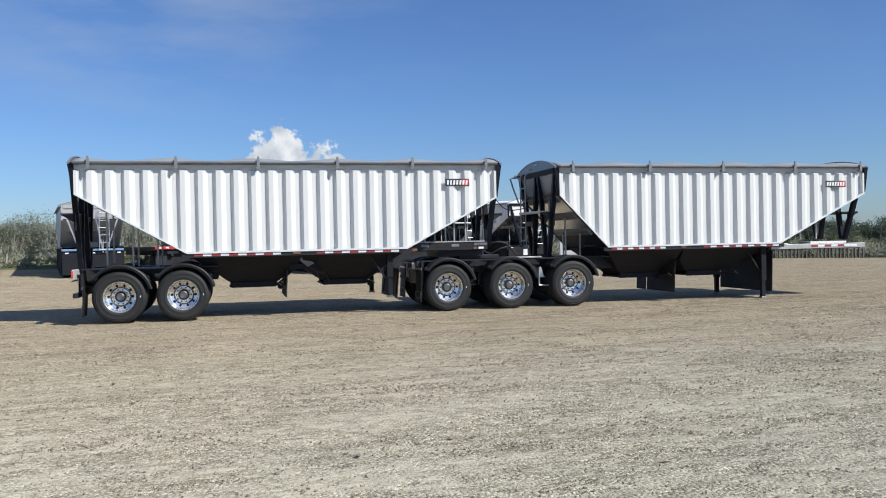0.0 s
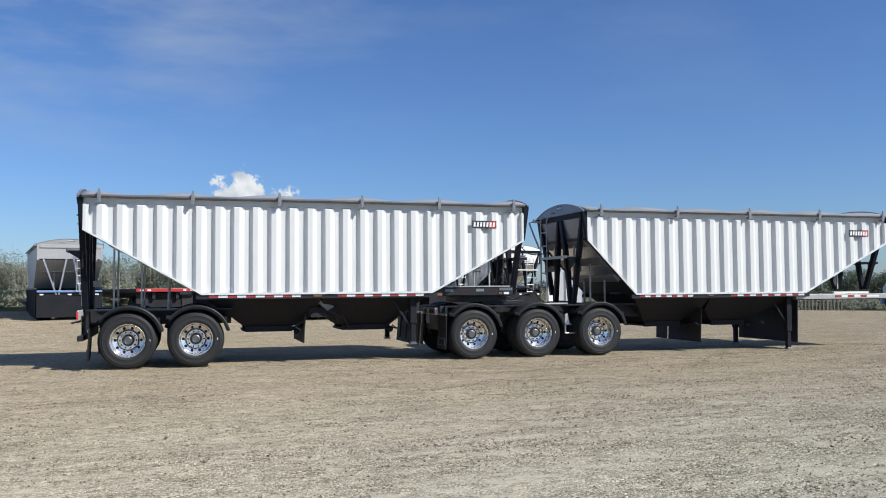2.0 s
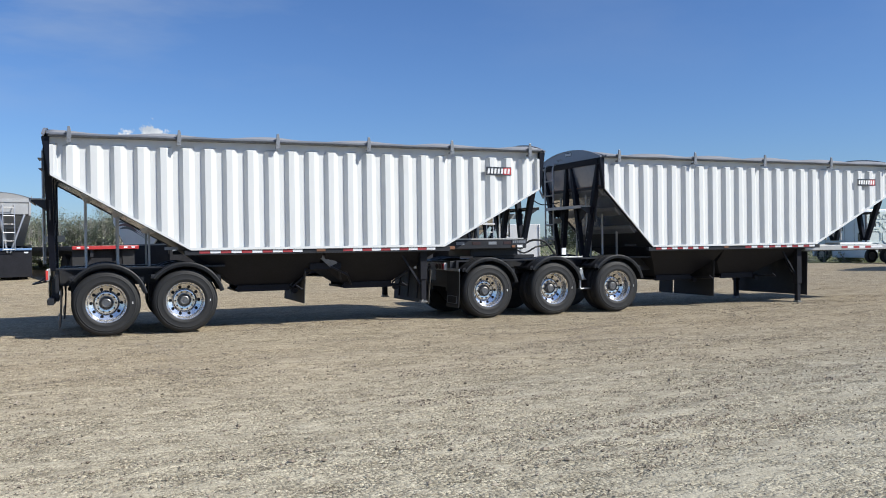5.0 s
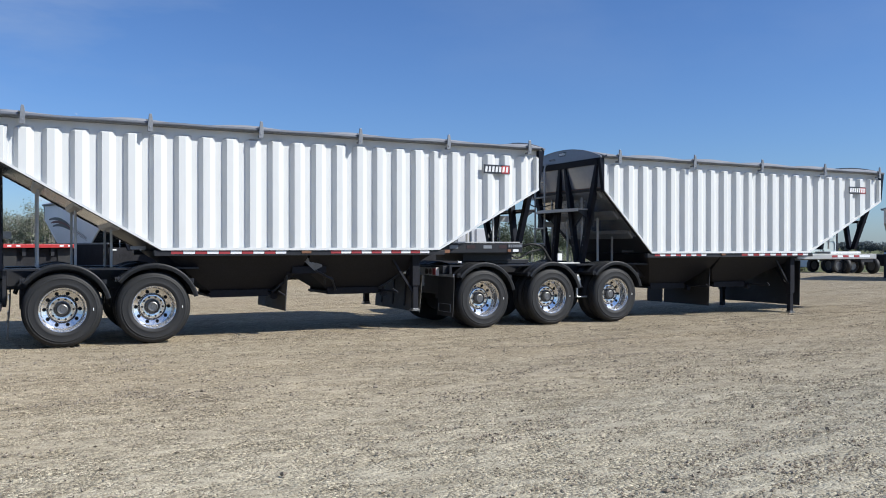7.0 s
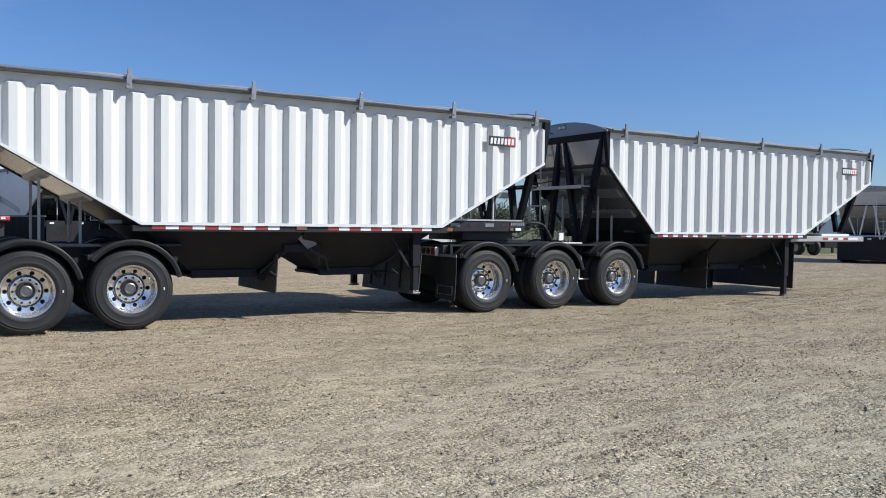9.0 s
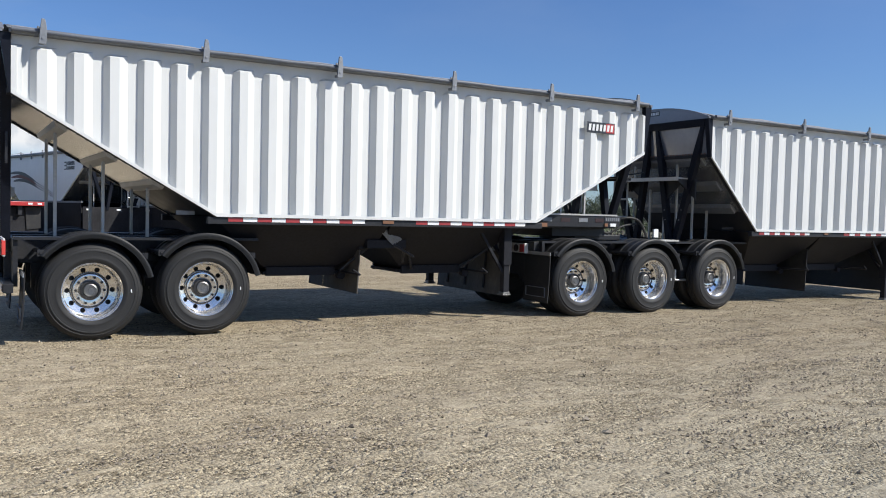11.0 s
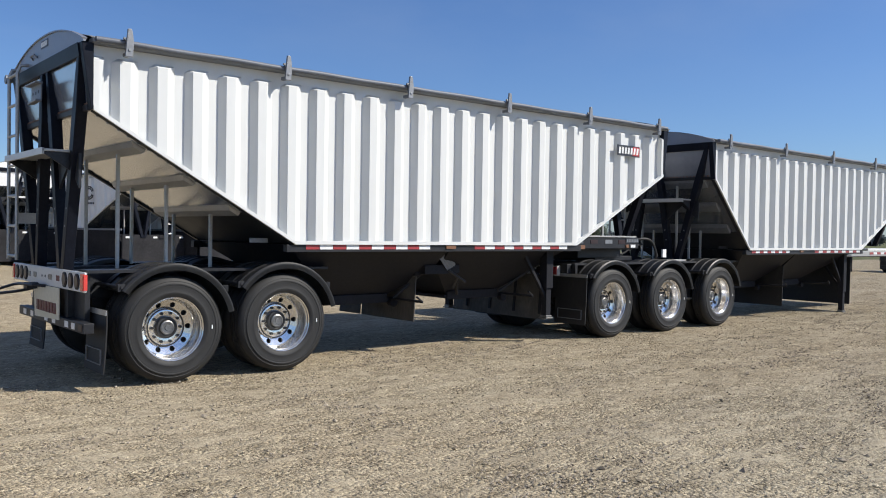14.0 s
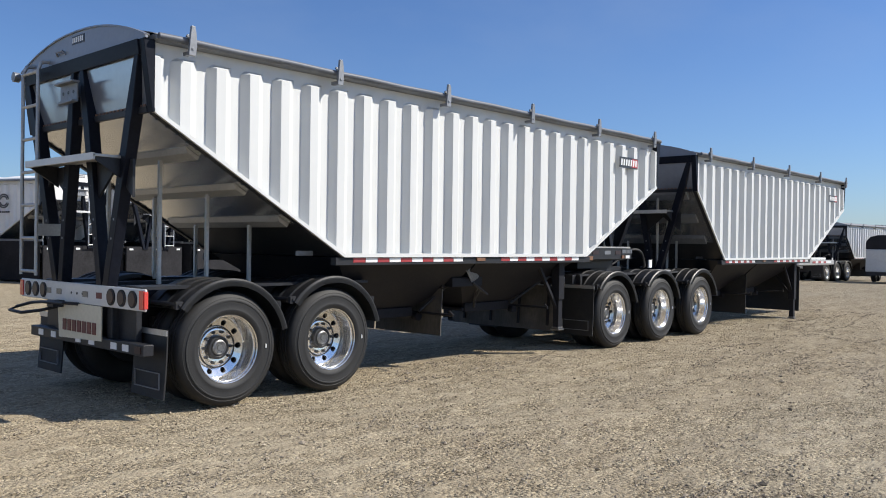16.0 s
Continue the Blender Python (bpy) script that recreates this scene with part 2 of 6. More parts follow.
def tube(bm, p0, p1, r, n=10, r1=None):
    p0, p1 = Vector(p0), Vector(p1)
    d = (p1 - p0).normalized()
    a = d.orthogonal().normalized()
    b = d.cross(a)
    cs = [(math.cos(2 * math.pi * i / n), math.sin(2 * math.pi * i / n)) for i in range(n)]
    hexa(bm, [p0 + (a * c + b * s) * r for c, s in cs], [p1 + (a * c + b * s) * (r1 or r) for c, s in cs])


def pipe(bm, pts, r, n=8):
    """A bent round bar through the points."""
    pts = [Vector(p) for p in pts]
    rings = []
    a = None
    for i, p in enumerate(pts):
        d = (pts[min(i + 1, len(pts) - 1)] - pts[max(i - 1, 0)]).normalized()
        a = d.orthogonal().normalized() if a is None else (a - d * a.dot(d)).normalized()
        b = d.cross(a)
        rings.append([bm.verts.new(p + (a * math.cos(6.2832 * k / n) + b * math.sin(6.2832 * k / n)) * r) for k in range(n)])
    for q, s in zip(rings, rings[1:]):
        for k in range(n):
            face(bm, (q[k], q[(k + 1) % n], s[(k + 1) % n], s[k]))
    face(bm, rings[0][::-1])
    face(bm, rings[-1])


def prism_y(bm, poly, y0, y1):
    hexa(bm, [(x, y0, z) for x, z in poly], [(x, y1, z) for x, z in poly])


def prism_x(bm, poly, x0, x1):
    hexa(bm, [(x0, y, z) for y, z in poly], [(x1, y, z) for y, z in poly])


def lathe(bm, prof, c, n=40, closed=True):
    """Turns (radius, y) points round the y axis through c."""
    rings = []
    for r, y in prof:
        rings.append([bm.verts.new((c[0] + r * math.cos(2 * math.pi * i / n), c[1] + y, c[2] + r * math.sin(2 * math.pi * i / n))) for i in range(n)])
    pairs = list(zip(rings, rings[1:])) + ([(rings[-1], rings[0])] if closed else [])
    for a, b in pairs:
        for i in range(n):
            face(bm, (a[i], a[(i + 1) % n], b[(i + 1) % n], b[i]))
    if not closed:
        face(bm, rings[0])
        face(bm, rings[-1][::-1])


def thing(name, at, label, category, group="", kind=""):
    ob = new(name)
    ob.location = at
    ob.empty_display_size = 0.2
    return tagged(ob, label, category, group, kind)


def part(name, bm, mat, parent, label="", smooth=False, bevel=0.0, kind=""):
    """Links a bmesh, drawn in world metres, as one mesh under a thing or part."""
    bmesh.ops.recalc_face_normals(bm, faces=bm.faces)
    me = bpy.data.meshes.new(name)
    bm.to_mesh(me)
    bm.free()
    me.materials.append(mat)
    if smooth:
        for p in me.polygons:
            p.use_smooth = True
        me.set_sharp_from_angle(angle=radians(35))
    ob = new(name, me)
    base = Vector((0, 0, 0))
    o = parent
    while o is not None:
        base += o.location
        o = o.parent
    ob.parent = parent
    ob.location = -base
    if bevel:
        md = ob.modifiers.new("edge", "BEVEL")
        md.width, md.segments, md.limit_method = bevel, 2, "ANGLE"
        md.angle_limit = radians(40)
    return tagged(ob, label, kind=kind)


def repeat(ob, m):
    """A second copy of a part (with its sub-parts) under the same thing, moved by m in the thing's space."""
    c = ob.copy()
    scene.collection.objects.link(c)
    c.parent = ob.parent
    c.matrix_basis = m @ ob.matrix_basis
    for k in ob.children:
        kc = k.copy()
        scene.collection.objects.link(kc)
        kc.parent = c
        kc.matrix_parent_inverse = k.matrix_parent_inverse
        kc.matrix_basis = k.matrix_basis.copy()
    return c


def shift(x=0, y=0, z=0):
    return Matrix.Translation((x, y, z))


# ---- ground ----
def rise(x, y):
    """Height of the yard: level under the trailers, falling a little to the east, climbing slowly behind in the west."""
    z = -0.0037 * min(max(x - 1.5, 0.0), 14.0) - 0.02 * min(max(x - 36.0, 0.0), 25.0)
    west = min(max((30.0 - x) / 20.0, 0.0), 1.0)
    return z + 0.0355 * west * min(max(y - 15.0, 0.0), 36.0)


def make_ground():
    def steps(a, b, fine_a, fine_b, h):
        out, v, s = [], fine_a, h
        while v > a:
            out.append(v)
            s *= 1.22
            v -= s
        out.append(a)
        out = out[::-1]
        v = fine_a + h
        while v < fine_b:
            out.append(v)
            v += h
        s = h
        while v < b:
            out.append(v)
            s *= 1.22
            v += s
        out.append(b)
        return out
    xs = steps(-2500, 2500, -9, 19, 0.11)
    ys = steps(-1200, 3000, -17, 3, 0.11)
    verts = []
    for y in ys:
        for x in xs:
            z = rise(x, y)
            if -30 < x < 60 and -30 < y < 40:
                u = x * 0.96 + y * 0.28
                v = -x * 0.28 + y * 0.96
                z += 0.012 * noise.noise((u * 0.25, v * 1.3, 1.0)) + 0.007 * noise.noise((u * 1.1, v * 2.6, 4.0)) + 0.006 * noise.noise((x * 3.2, y * 4.0, 9.0))
            verts.append((x, y, z - 0.006))
    nx = len(xs)
    faces = [(j * nx + i, j * nx + i + 1, (j + 1) * nx + i + 1, (j + 1) * nx + i) for j in range(len(ys) - 1) for i in range(nx - 1)]
    me = bpy.data.meshes.new("ground")
    me.from_pydata(verts, [], faces)
    for p in me.polygons:
        p.use_smooth = True
    m = bpy.data.materials.new("gravel_yard")
    m.use_nodes = True
    n, l = m.node_tree.nodes, m.node_tree.links
    b = n["Principled BSDF"]
    co = n.new("ShaderNodeTexCoord")

    def tex(scale, detail, stretch=(1, 1, 1), rot=0.28):
        mp = n.new("ShaderNodeMapping")
        mp.inputs["Scale"].default_value = stretch
        mp.inputs["Rotation"].default_value = (0, 0, -rot)
        t = n.new("ShaderNodeTexNoise")
        t.inputs["Scale"].default_value, t.inputs["Detail"].default_value = scale, detail
        t.inputs["Roughness"].default_value = 0.65
        l.new(co.outputs["Object"], mp.inputs["Vector"])
        l.new(mp.outputs["Vector"], t.inputs["Vector"])
        return t

    def ramp(src, a, c0, bb, c1):
        r = n.new("ShaderNodeValToRGB")
        r.color_ramp.elements[0].position, r.color_ramp.elements[1].position = a, bb
        r.color_ramp.elements[0].color, r.color_ramp.elements[1].color = (*c0, 1), (*c1, 1)
        l.new(src, r.inputs["Fac"])
        return r.outputs["Color"]

    def mixed(a, bcol, fac, mode="MIX"):
        x = n.new("ShaderNodeMix")
        x.data_type, x.blend_type = "RGBA", mode
        if isinstance(fac, float):
            x.inputs[0].default_value = fac
        else:
            l.new(fac, x.inputs[0])
        l.new(a, x.inputs[6])
        l.new(bcol, x.inputs[7])
        return x.outputs[2]
    patch = ramp(tex(0.10, 5, (1, 2.2, 1)).outputs["Fac"], 0.40, (0.500, 0.459, 0.365), 0.62, (0.484, 0.455, 0.372))
    streak = ramp(tex(0.55, 4, (1, 3.2, 1)).outputs["Fac"], 0.36, (0.87, 0.865, 0.85), 0.64, (1.07, 1.07, 1.06))

    def cells(scale, dark, light):
        v = n.new("ShaderNodeTexVoronoi")
        v.inputs["Scale"].default_value = scale
        l.new(co.outputs["Object"], v.inputs["Vector"])
        one = n.new("ShaderNodeSeparateColor")
        l.new(v.outputs["Color"], one.inputs[0])
        return v, ramp(one.outputs[0], 0.08, dark, 0.95, light)
    # pebbles of two sizes over sand
    big_v, big_c = cells(31, (0.40, 0.38, 0.35), (1.58, 1.57, 1.54))
    small_v, small_c = cells(70, (0.50, 0.48, 0.45), (1.46, 1.45, 1.42))
    sand = ramp(tex(150, 3).outputs["Fac"], 0.36, (0.82, 0.81, 0.80), 0.64, (1.16, 1.16, 1.15))
    # gravel lies in bands and drifts, packed dust between them
    band = n.new("ShaderNodeMath")
    band.operation = "MULTIPLY_ADD"
    l.new(tex(0.40, 5, (1, 2.8, 1), 0.10).outputs["Fac"], band.inputs[0])
    band.inputs[1].default_value = 0.70
    l.new(tex(2.6, 5, (1, 1.8, 1), 0.14).outputs["Fac"], band.inputs[2])
    gravel = n.new("ShaderNodeMapRange")
    gravel.inputs["From Min"].default_value, gravel.inputs["From Max"].default_value = 0.70, 1.02
    gravel.inputs["To Min"].default_value, gravel.inputs["To Max"].default_value = 0.15, 0.85
    l.new(band.outputs[0], gravel.inputs["Value"])
    c = mixed(patch, streak, 0.8, "MULTIPLY")
    # tint painted browner and darker northwards, standing in for warmer, dimmer exposure
    far = n.new("ShaderNodeSeparateXYZ")
    l.new(co.outputs["Object"], far.inputs[0])
    tone = n.new("ShaderNodeMapRange")
    tone.inputs["From Min"].default_value, tone.inputs["From Max"].default_value = -11.0, -3.5
    l.new(far.outputs["Y"], tone.inputs["Value"])
    c = mixed(c, ramp(tone.outputs["Result"], 0.0, (1.0, 1.0, 1.0), 1.0, (0.85, 0.775, 0.705)), 1.0, "MULTIPLY")
    c = mixed(c, sand, 0.9, "MULTIPLY")
    clod = ramp(tex(6, 5, (1, 1.4, 1)).outputs["Fac"], 0.36, (0.84, 0.83, 0.81), 0.62, (1.10, 1.10, 1.09))
    c = mixed(c, clod, 0.9, "MULTIPLY")
    c = mixed(c, small_c, gravel.outputs["Result"], "MULTIPLY")
    coarse = n.new("ShaderNodeMath")
    coarse.operation = "MULTIPLY"
    l.new(gravel.outputs["Result"], coarse.inputs[0])
    coarse.inputs[1].default_value = 0.75
    c = mixed(c, big_c, coarse.outputs[0], "MULTIPLY")
    drift = ramp(tex(1.5, 5, (1, 2.2, 1), 0.10).outputs["Fac"], 0.32, (0.86, 0.85, 0.83), 0.55, (1.02, 1.02, 1.01))
    c = mixed(c, drift, 0.8, "MULTIPLY")
    # grass beyond the yard
    sep = n.new("ShaderNodeSeparateXYZ")
    l.new(co.outputs["Object"], sep.inputs[0])
    edge = n.new("ShaderNodeMath")
    edge.operation = "MULTIPLY_ADD"
    l.new(tex(0.3, 5).outputs["Fac"], edge.inputs[0])
    edge.inputs[1].default_value = 5.0
    l.new(sep.outputs["Y"], edge.inputs[2])
    eg = n.new("ShaderNodeMapRange")
    eg.inputs["From Min"].default_value, eg.inputs["From Max"].default_value = 31.2, 32.4
    l.new(edge.outputs[0], eg.inputs["Value"])
    grass = ramp(tex(1.2, 8).outputs["Fac"], 0.35, (0.10, 0.115, 0.055), 0.65, (0.19, 0.195, 0.10))
    c = mixed(c, grass, eg.outputs["Result"])
    l.new(c, b.inputs["Base Color"])
    b.inputs["Roughness"].default_value = 0.9
    b.inputs["Diffuse Roughness"].default_value = 0.35
    b.inputs["Specular IOR Level"].default_value = 0.12
    hs = n.new("ShaderNodeMath")
    hs.operation = "MULTIPLY_ADD"
    l.new(small_v.outputs["Distance"], hs.inputs[0])
    hs.inputs[1].default_value = 0.45
    l.new(big_v.outputs["Distance"], hs.inputs[2])
    hm = n.new("ShaderNodeMath")
    hm.operation = "MULTIPLY"
    l.new(hs.outputs[0], hm.inputs[0])
    l.new(gravel.outputs["Result"], hm.inputs[1])
    bp = n.new("ShaderNodeBump")
    bp.invert = True
    bp.inputs["Strength"].default_value, bp.inputs["Distance"].default_value = 1.0, 0.040
    l.new(hm.outputs[0], bp.inputs["Height"])
    ridge = n.new("ShaderNodeBump")
    ridge.inputs["Strength"].default_value, ridge.inputs["Distance"].default_value = 0.8, 0.050
    l.new(tex(2.0, 7, (1, 3.4, 1), 0.16).outputs["Fac"], ridge.inputs["Height"])
    l.new(bp.outputs["Normal"], ridge.inputs["Normal"])
    l.new(ridge.outputs["Normal"], b.inputs["Normal"])
    me.materials.append(m)
    return tagged(new("ground", me), "pale tan gravel yard with tyre tracks and loose stones", "ground", kind="structure")


make_ground()


# ---- wheels ----
def tyre_profile(y0):
    """Section of a truck tyre whose outer sidewall stands at y0: beads, raised sidewall rings, grooved tread."""
    w = 0.275
    rows = [(0.314, y0 + 0.03), (0.334, y0 + 0.010), (0.358, y0 + 0.004), (0.368, y0), (0.380, y0), (0.392, y0 + 0.004), (0.43, y0 - 0.001), (0.448, y0 - 0.001), (0.452, y0 - 0.005), (0.462, y0 - 0.005), (0.466, y0 + 0.001),
            (0.485, y0 + 0.008), (0.489, y0 + 0.006), (0.497, y0 + 0.010), (0.505, y0 + 0.022), (0.526, y0 + 0.04), (0.534, y0 + 0.06), (0.535, y0 + 0.085),
            (0.522, y0 + 0.09), (0.522, y0 + 0.10), (0.536, y0 + 0.105), (0.536, y0 + 0.13), (0.523, y0 + 0.133), (0.523, y0 + 0.143), (0.536, y0 + 0.147), (0.536, y0 + 0.17),
            (0.522, y0 + 0.175), (0.522, y0 + 0.185), (0.535, y0 + 0.19), (0.534, y0 + 0.215), (0.526, y0 + 0.235), (0.505, y0 + w - 0.022), (0.45, y0 + w), (0.36, y0 + w - 0.008), (0.314, y0 + w - 0.03)]
    return [(r + 0.010 if r > 0.5 else r, y) for r, y in rows]


def disc_with_holes(bm, c, r0, r1, y0, y1, holes, hr):
    """A dished disc from radius r0 to r1 with a ring of round hand holes."""
    step = 2 * math.pi / holes
    rm = (r0 + r1) / 2
    k = 24

    def at(r, a):
        f = (r - r0) / (r1 - r0)
        return (c[0] + r * math.cos(a), c[1] + y0 + (y1 - y0) * f, c[2] + r * math.sin(a))
    for s in range(holes):
        mid = s * step
        inner, outer, deep = [], [], []
        for i in range(k):
            t = 2 * math.pi * i / k
            ct, stt = math.cos(t), math.sin(t)
            q = max(abs(ct), abs(stt))
            outer.append(bm.verts.new(at(rm + (r1 - r0) / 2 * ct / q, mid + step / 2 * stt / q)))
            inner.append(bm.verts.new(at(rm + hr * ct, mid + hr * stt / rm)))
            p = at(rm + hr * ct, mid + hr * stt / rm)
            deep.append(bm.verts.new((p[0], p[1] + 0.03, p[2])))
        for i in range(k):
            j = (i + 1) % k
            face(bm, (outer[i], outer[j], inner[j], inner[i]))
            face(bm, (inner[i], inner[j], deep[j], deep[i]))


def make_wheel(parent, x, z, far_inner=True):
    """Dual wheel on the near side: bright outer rim with hand holes, hub, lug nuts, two tyres."""
    c = (x, 0.0, z)
    bm = bmesh.new()
    lathe(bm, [(0.945 * r, y) for r, y in ((0.334, -0.196), (0.343, -0.204), (0.346, -0.196), (0.338, -0.180), (0.322, -0.170), (0.314, -0.150), (0.312, -0.100), (0.304, -0.085), (0.302, 0.0), (0.298, 0.045), (0.294, 0.06), (0.302, 0.06), (0.312, 0.0), (0.320, -0.10), (0.328, -0.15))], c, 56)
    disc_with_holes(bm, c, 0.195, 0.284, 0.024, -0.006, 10, 0.028)
    lathe(bm, [(0.195, 0.024), (0.190, 0.004), (0.185, 0.000), (0.165, -0.002), (0.128, 0.002), (0.112, 0.004), (0.105, 0.03), (0.20, 0.05)], c, 48, closed=False)
    wheel = part("wheel", bm, CHROME, parent, "polished aluminium dual wheel", smooth=True)
    bm = bmesh.new()
    lathe(bm, tyre_profile(-0.217), c, 48)
    part("tyre", bm, RUBBER, wheel, smooth=True)
    bm = bmesh.new()
    lathe(bm, tyre_profile(0.113), c, 40)
    part("inner_tyre", bm, RUBBER, wheel, smooth=True)
    bm = bmesh.new()
    lathe(bm, [(0.31, 0.075), (0.31, 0.42), (0.02, 0.42), (0.02, 0.075)], c, 28)
    part("brake_drum", bm, SATIN, wheel, smooth=True)
    bm = bmesh.new()
    lathe(bm, [(0.112, 0.02), (0.112, -0.030), (0.106, -0.040), (0.090, -0.042), (0.082, -0.036), (0.082, 0.0)], c, 32, closed=False)
    part("hub", bm, NUT, wheel, "dark hub barrel", smooth=True)
    bm = bmesh.new()
    lathe(bm, [(0.082, 0.0), (0.080, -0.030), (0.074, -0.050), (0.062, -0.056), (0.056, -0.050), (0.030, -0.048), (0.026, -0.056), (0.001, -0.056)], c, 28, closed=False)
    for k in range(6):
        a = 2 * math.pi * k / 6
        tube(bm, (x + 0.045 * math.cos(a), -0.056, z + 0.045 * math.sin(a)), (x + 0.045 * math.cos(a), -0.046, z + 0.045 * math.sin(a)), 0.006, 6)
    part("hub_cap", bm, HUB, wheel, "dull grey hub cap", smooth=True)
    bm = bmesh.new()
    tube(bm, (x + 0.152, -0.022, z), (x + 0.152, 0.004, z), 0.016, 6)
    nut = part("lug_nut", bm, NUT, wheel)
    for i in range(1, 10):
        k = nut.copy()
        scene.collection.objects.link(k)
        k.parent = wheel
        a = 2 * math.pi * i / 10
        turn = Matrix.Translation((x, 0, z)) @ Matrix.Rotation(a, 4, "Y") @ Matrix.Translation((-x, 0, -z))
        k.matrix_basis = nut.matrix_basis @ turn
    # raised dark ring drawn for the shade in the flange's step
    bm = bmesh.new()
    lathe(bm, [(0.186, -0.004), (0.197, -0.002), (0.197, 0.006), (0.186, 0.004)], c, 40)
    part("rim_groove", bm, NUT, wheel, "dark ring for the shade at the wheel flange's step", smooth=True)
    # pale balance mark on the sidewall
    bm = bmesh.new()
    box(bm, x + 0.405, x + 0.416, -0.222, -0.216, z - 0.02, z + 0.02)
    part("sidewall_mark", bm, WTAPE, wheel)
    return wheel


def make_fender(parent, x, z):
    bm = bmesh.new()
    prof = [(-0.255, -0.040), (-0.255, 0.004), (-0.242, 0.020), (-0.215, 0.022), (-0.195, 0.004), (-0.10, 0.006), (-0.085, 0.018), (-0.07, 0.018), (-0.055, 0.006), (0.06, 0.008), (0.075, 0.020), (0.09, 0.020), (0.105, 0.008), (0.24, 0.008), (0.255, 0.02), (0.27, 0.02), (0.285, 0.006), (0.44, 0.004), (0.455, 0.0), (0.455, -0.03)]
    n = 30
    rows, under = [], []
    for i in range(n + 1):
        a = radians(14 + (142 - 14) * i / n)
        rows.append([bm.verts.new((x + (0.650 + h) * math.cos(a), y, z + (0.650 + h) * math.sin(a))) for y, h in prof])
        under.append([bm.verts.new((x + (0.640 + min(h, 0)) * math.cos(a), y, z + (0.640 + min(h, 0)) * math.sin(a))) for y, h in prof])
    for q in (rows, under):
        for a, b in zip(q, q[1:]):
            for i in range(len(prof) - 1):
                face(bm, (a[i], a[i + 1], b[i + 1], b[i]))
    for a, b, c, d in zip(rows, rows[1:], under, under[1:]):
        face(bm, (a[0], b[0], d[0], c[0]))
        face(bm, (a[-1], b[-1], d[-1], c[-1]))
    for a, c in ((rows[0], under[0]), (rows[-1], under[-1])):
        for i in range(len(prof) - 1):
            face(bm, (a[i], a[i + 1], c[i + 1], c[i]))
    f = part("fender", bm, POLY, parent, "black ribbed plastic half-round fender", smooth=True)
    for a in (36, 140):
        bm = bmesh.new()
        px, pz = x + 0.685 * math.cos(radians(a)), z + 0.685 * math.sin(radians(a))
        tube(bm, (px, -0.20, pz), (px, 0.60, pz), 0.020, 10)
        box(bm, px - 0.035, px + 0.035, -0.215, -0.17, pz - 0.04, pz + 0.03)
        tube(bm, (px, -0.228, pz), (px, -0.215, pz), 0.014, 8)
        part("fender_bracket", bm, SATIN, f, smooth=False)
    return f


def make_flap(parent, x, y0, y1, z0, z1, strip=True):
    """Rubber mud flap with a hanger strip and an outlined panel."""
    bm = bmesh.new()
    n = 8
    rows = []
    for k in range(n + 1):
        z = z1 + (z0 - z1) * k / n
        sway = 0.03 * (k / n) ** 2
        rows.append([bm.verts.new(p) for p in ((x - sway, y0, z), (x - sway, y1, z), (x - sway + 0.014, y1, z), (x - sway + 0.014, y0, z))])
    for a, b in zip(rows, rows[1:]):
        for i in range(4):
            face(bm, (a[i], a[(i + 1) % 4], b[(i + 1) % 4], b[i]))
    face(bm, rows[0][::-1])
    face(bm, rows[-1])
    f = part("mud_flap", bm, FLAP, parent, "black rubber mud flap")
    if strip:
        bm = bmesh.new()
        box(bm, x - 0.010, x - 0.001, y0 - 0.01, y1 + 0.01, z1 - 0.05, z1)
        part("hanger_strip", bm, ALU, f)
        bm = bmesh.new()
        a, b, c, d, t, q = y0 + 0.07, y1 - 0.07, z0 + 0.08, z0 + 0.23, 0.007, x - 0.036
        for u0, u1, v0, v1 in ((a, b, c, c + t), (a, b, d - t, d), (a, a + t, c + t, d - t), (b - t, b, c + t, d - t)):
            box(bm, q, q + 0.014, u0, u1, v0, v1)
        part("outline", bm, GALV, f, "thin pale rectangular outline")
    return f


# ---- grain hopper trailers ----
Y0, Y1, YM = -0.27, 2.33, 1.03
LEAN = 0.15


class Shape:
    """Measures of one hopper body."""

    def __init__(self, xr, xf, xbr, xbf, zt, zr, zf, zb, drop=0.0):
        self.post, self.braced, self.pale, self.sign = NAVY, False, False, True
        self.xr, self.xf, self.xbr, self.xbf, self.zt, self.zr, self.zf, self.zb, self.drop = xr, xf, xbr, xbf, zt, zr, zf, zb, drop

    def low(self, x):
        if x < self.xbr:
            return self.zr + (self.zb - self.zr) * (x - self.xr) / (self.xbr - self.xr)
        if x > self.xbf:
            return self.zb + (self.zf - self.zb) * (x - self.xbf) / (self.xf - self.xbf)
        return self.zb

    def end(self, rear, z):
        """x of the leaning end frame at height z."""
        low = self.zr if rear else self.zf
        lean = LEAN * (z - low) if z > low else 0.012 * (z - low)
        return self.xr - lean if rear else self.xf + lean


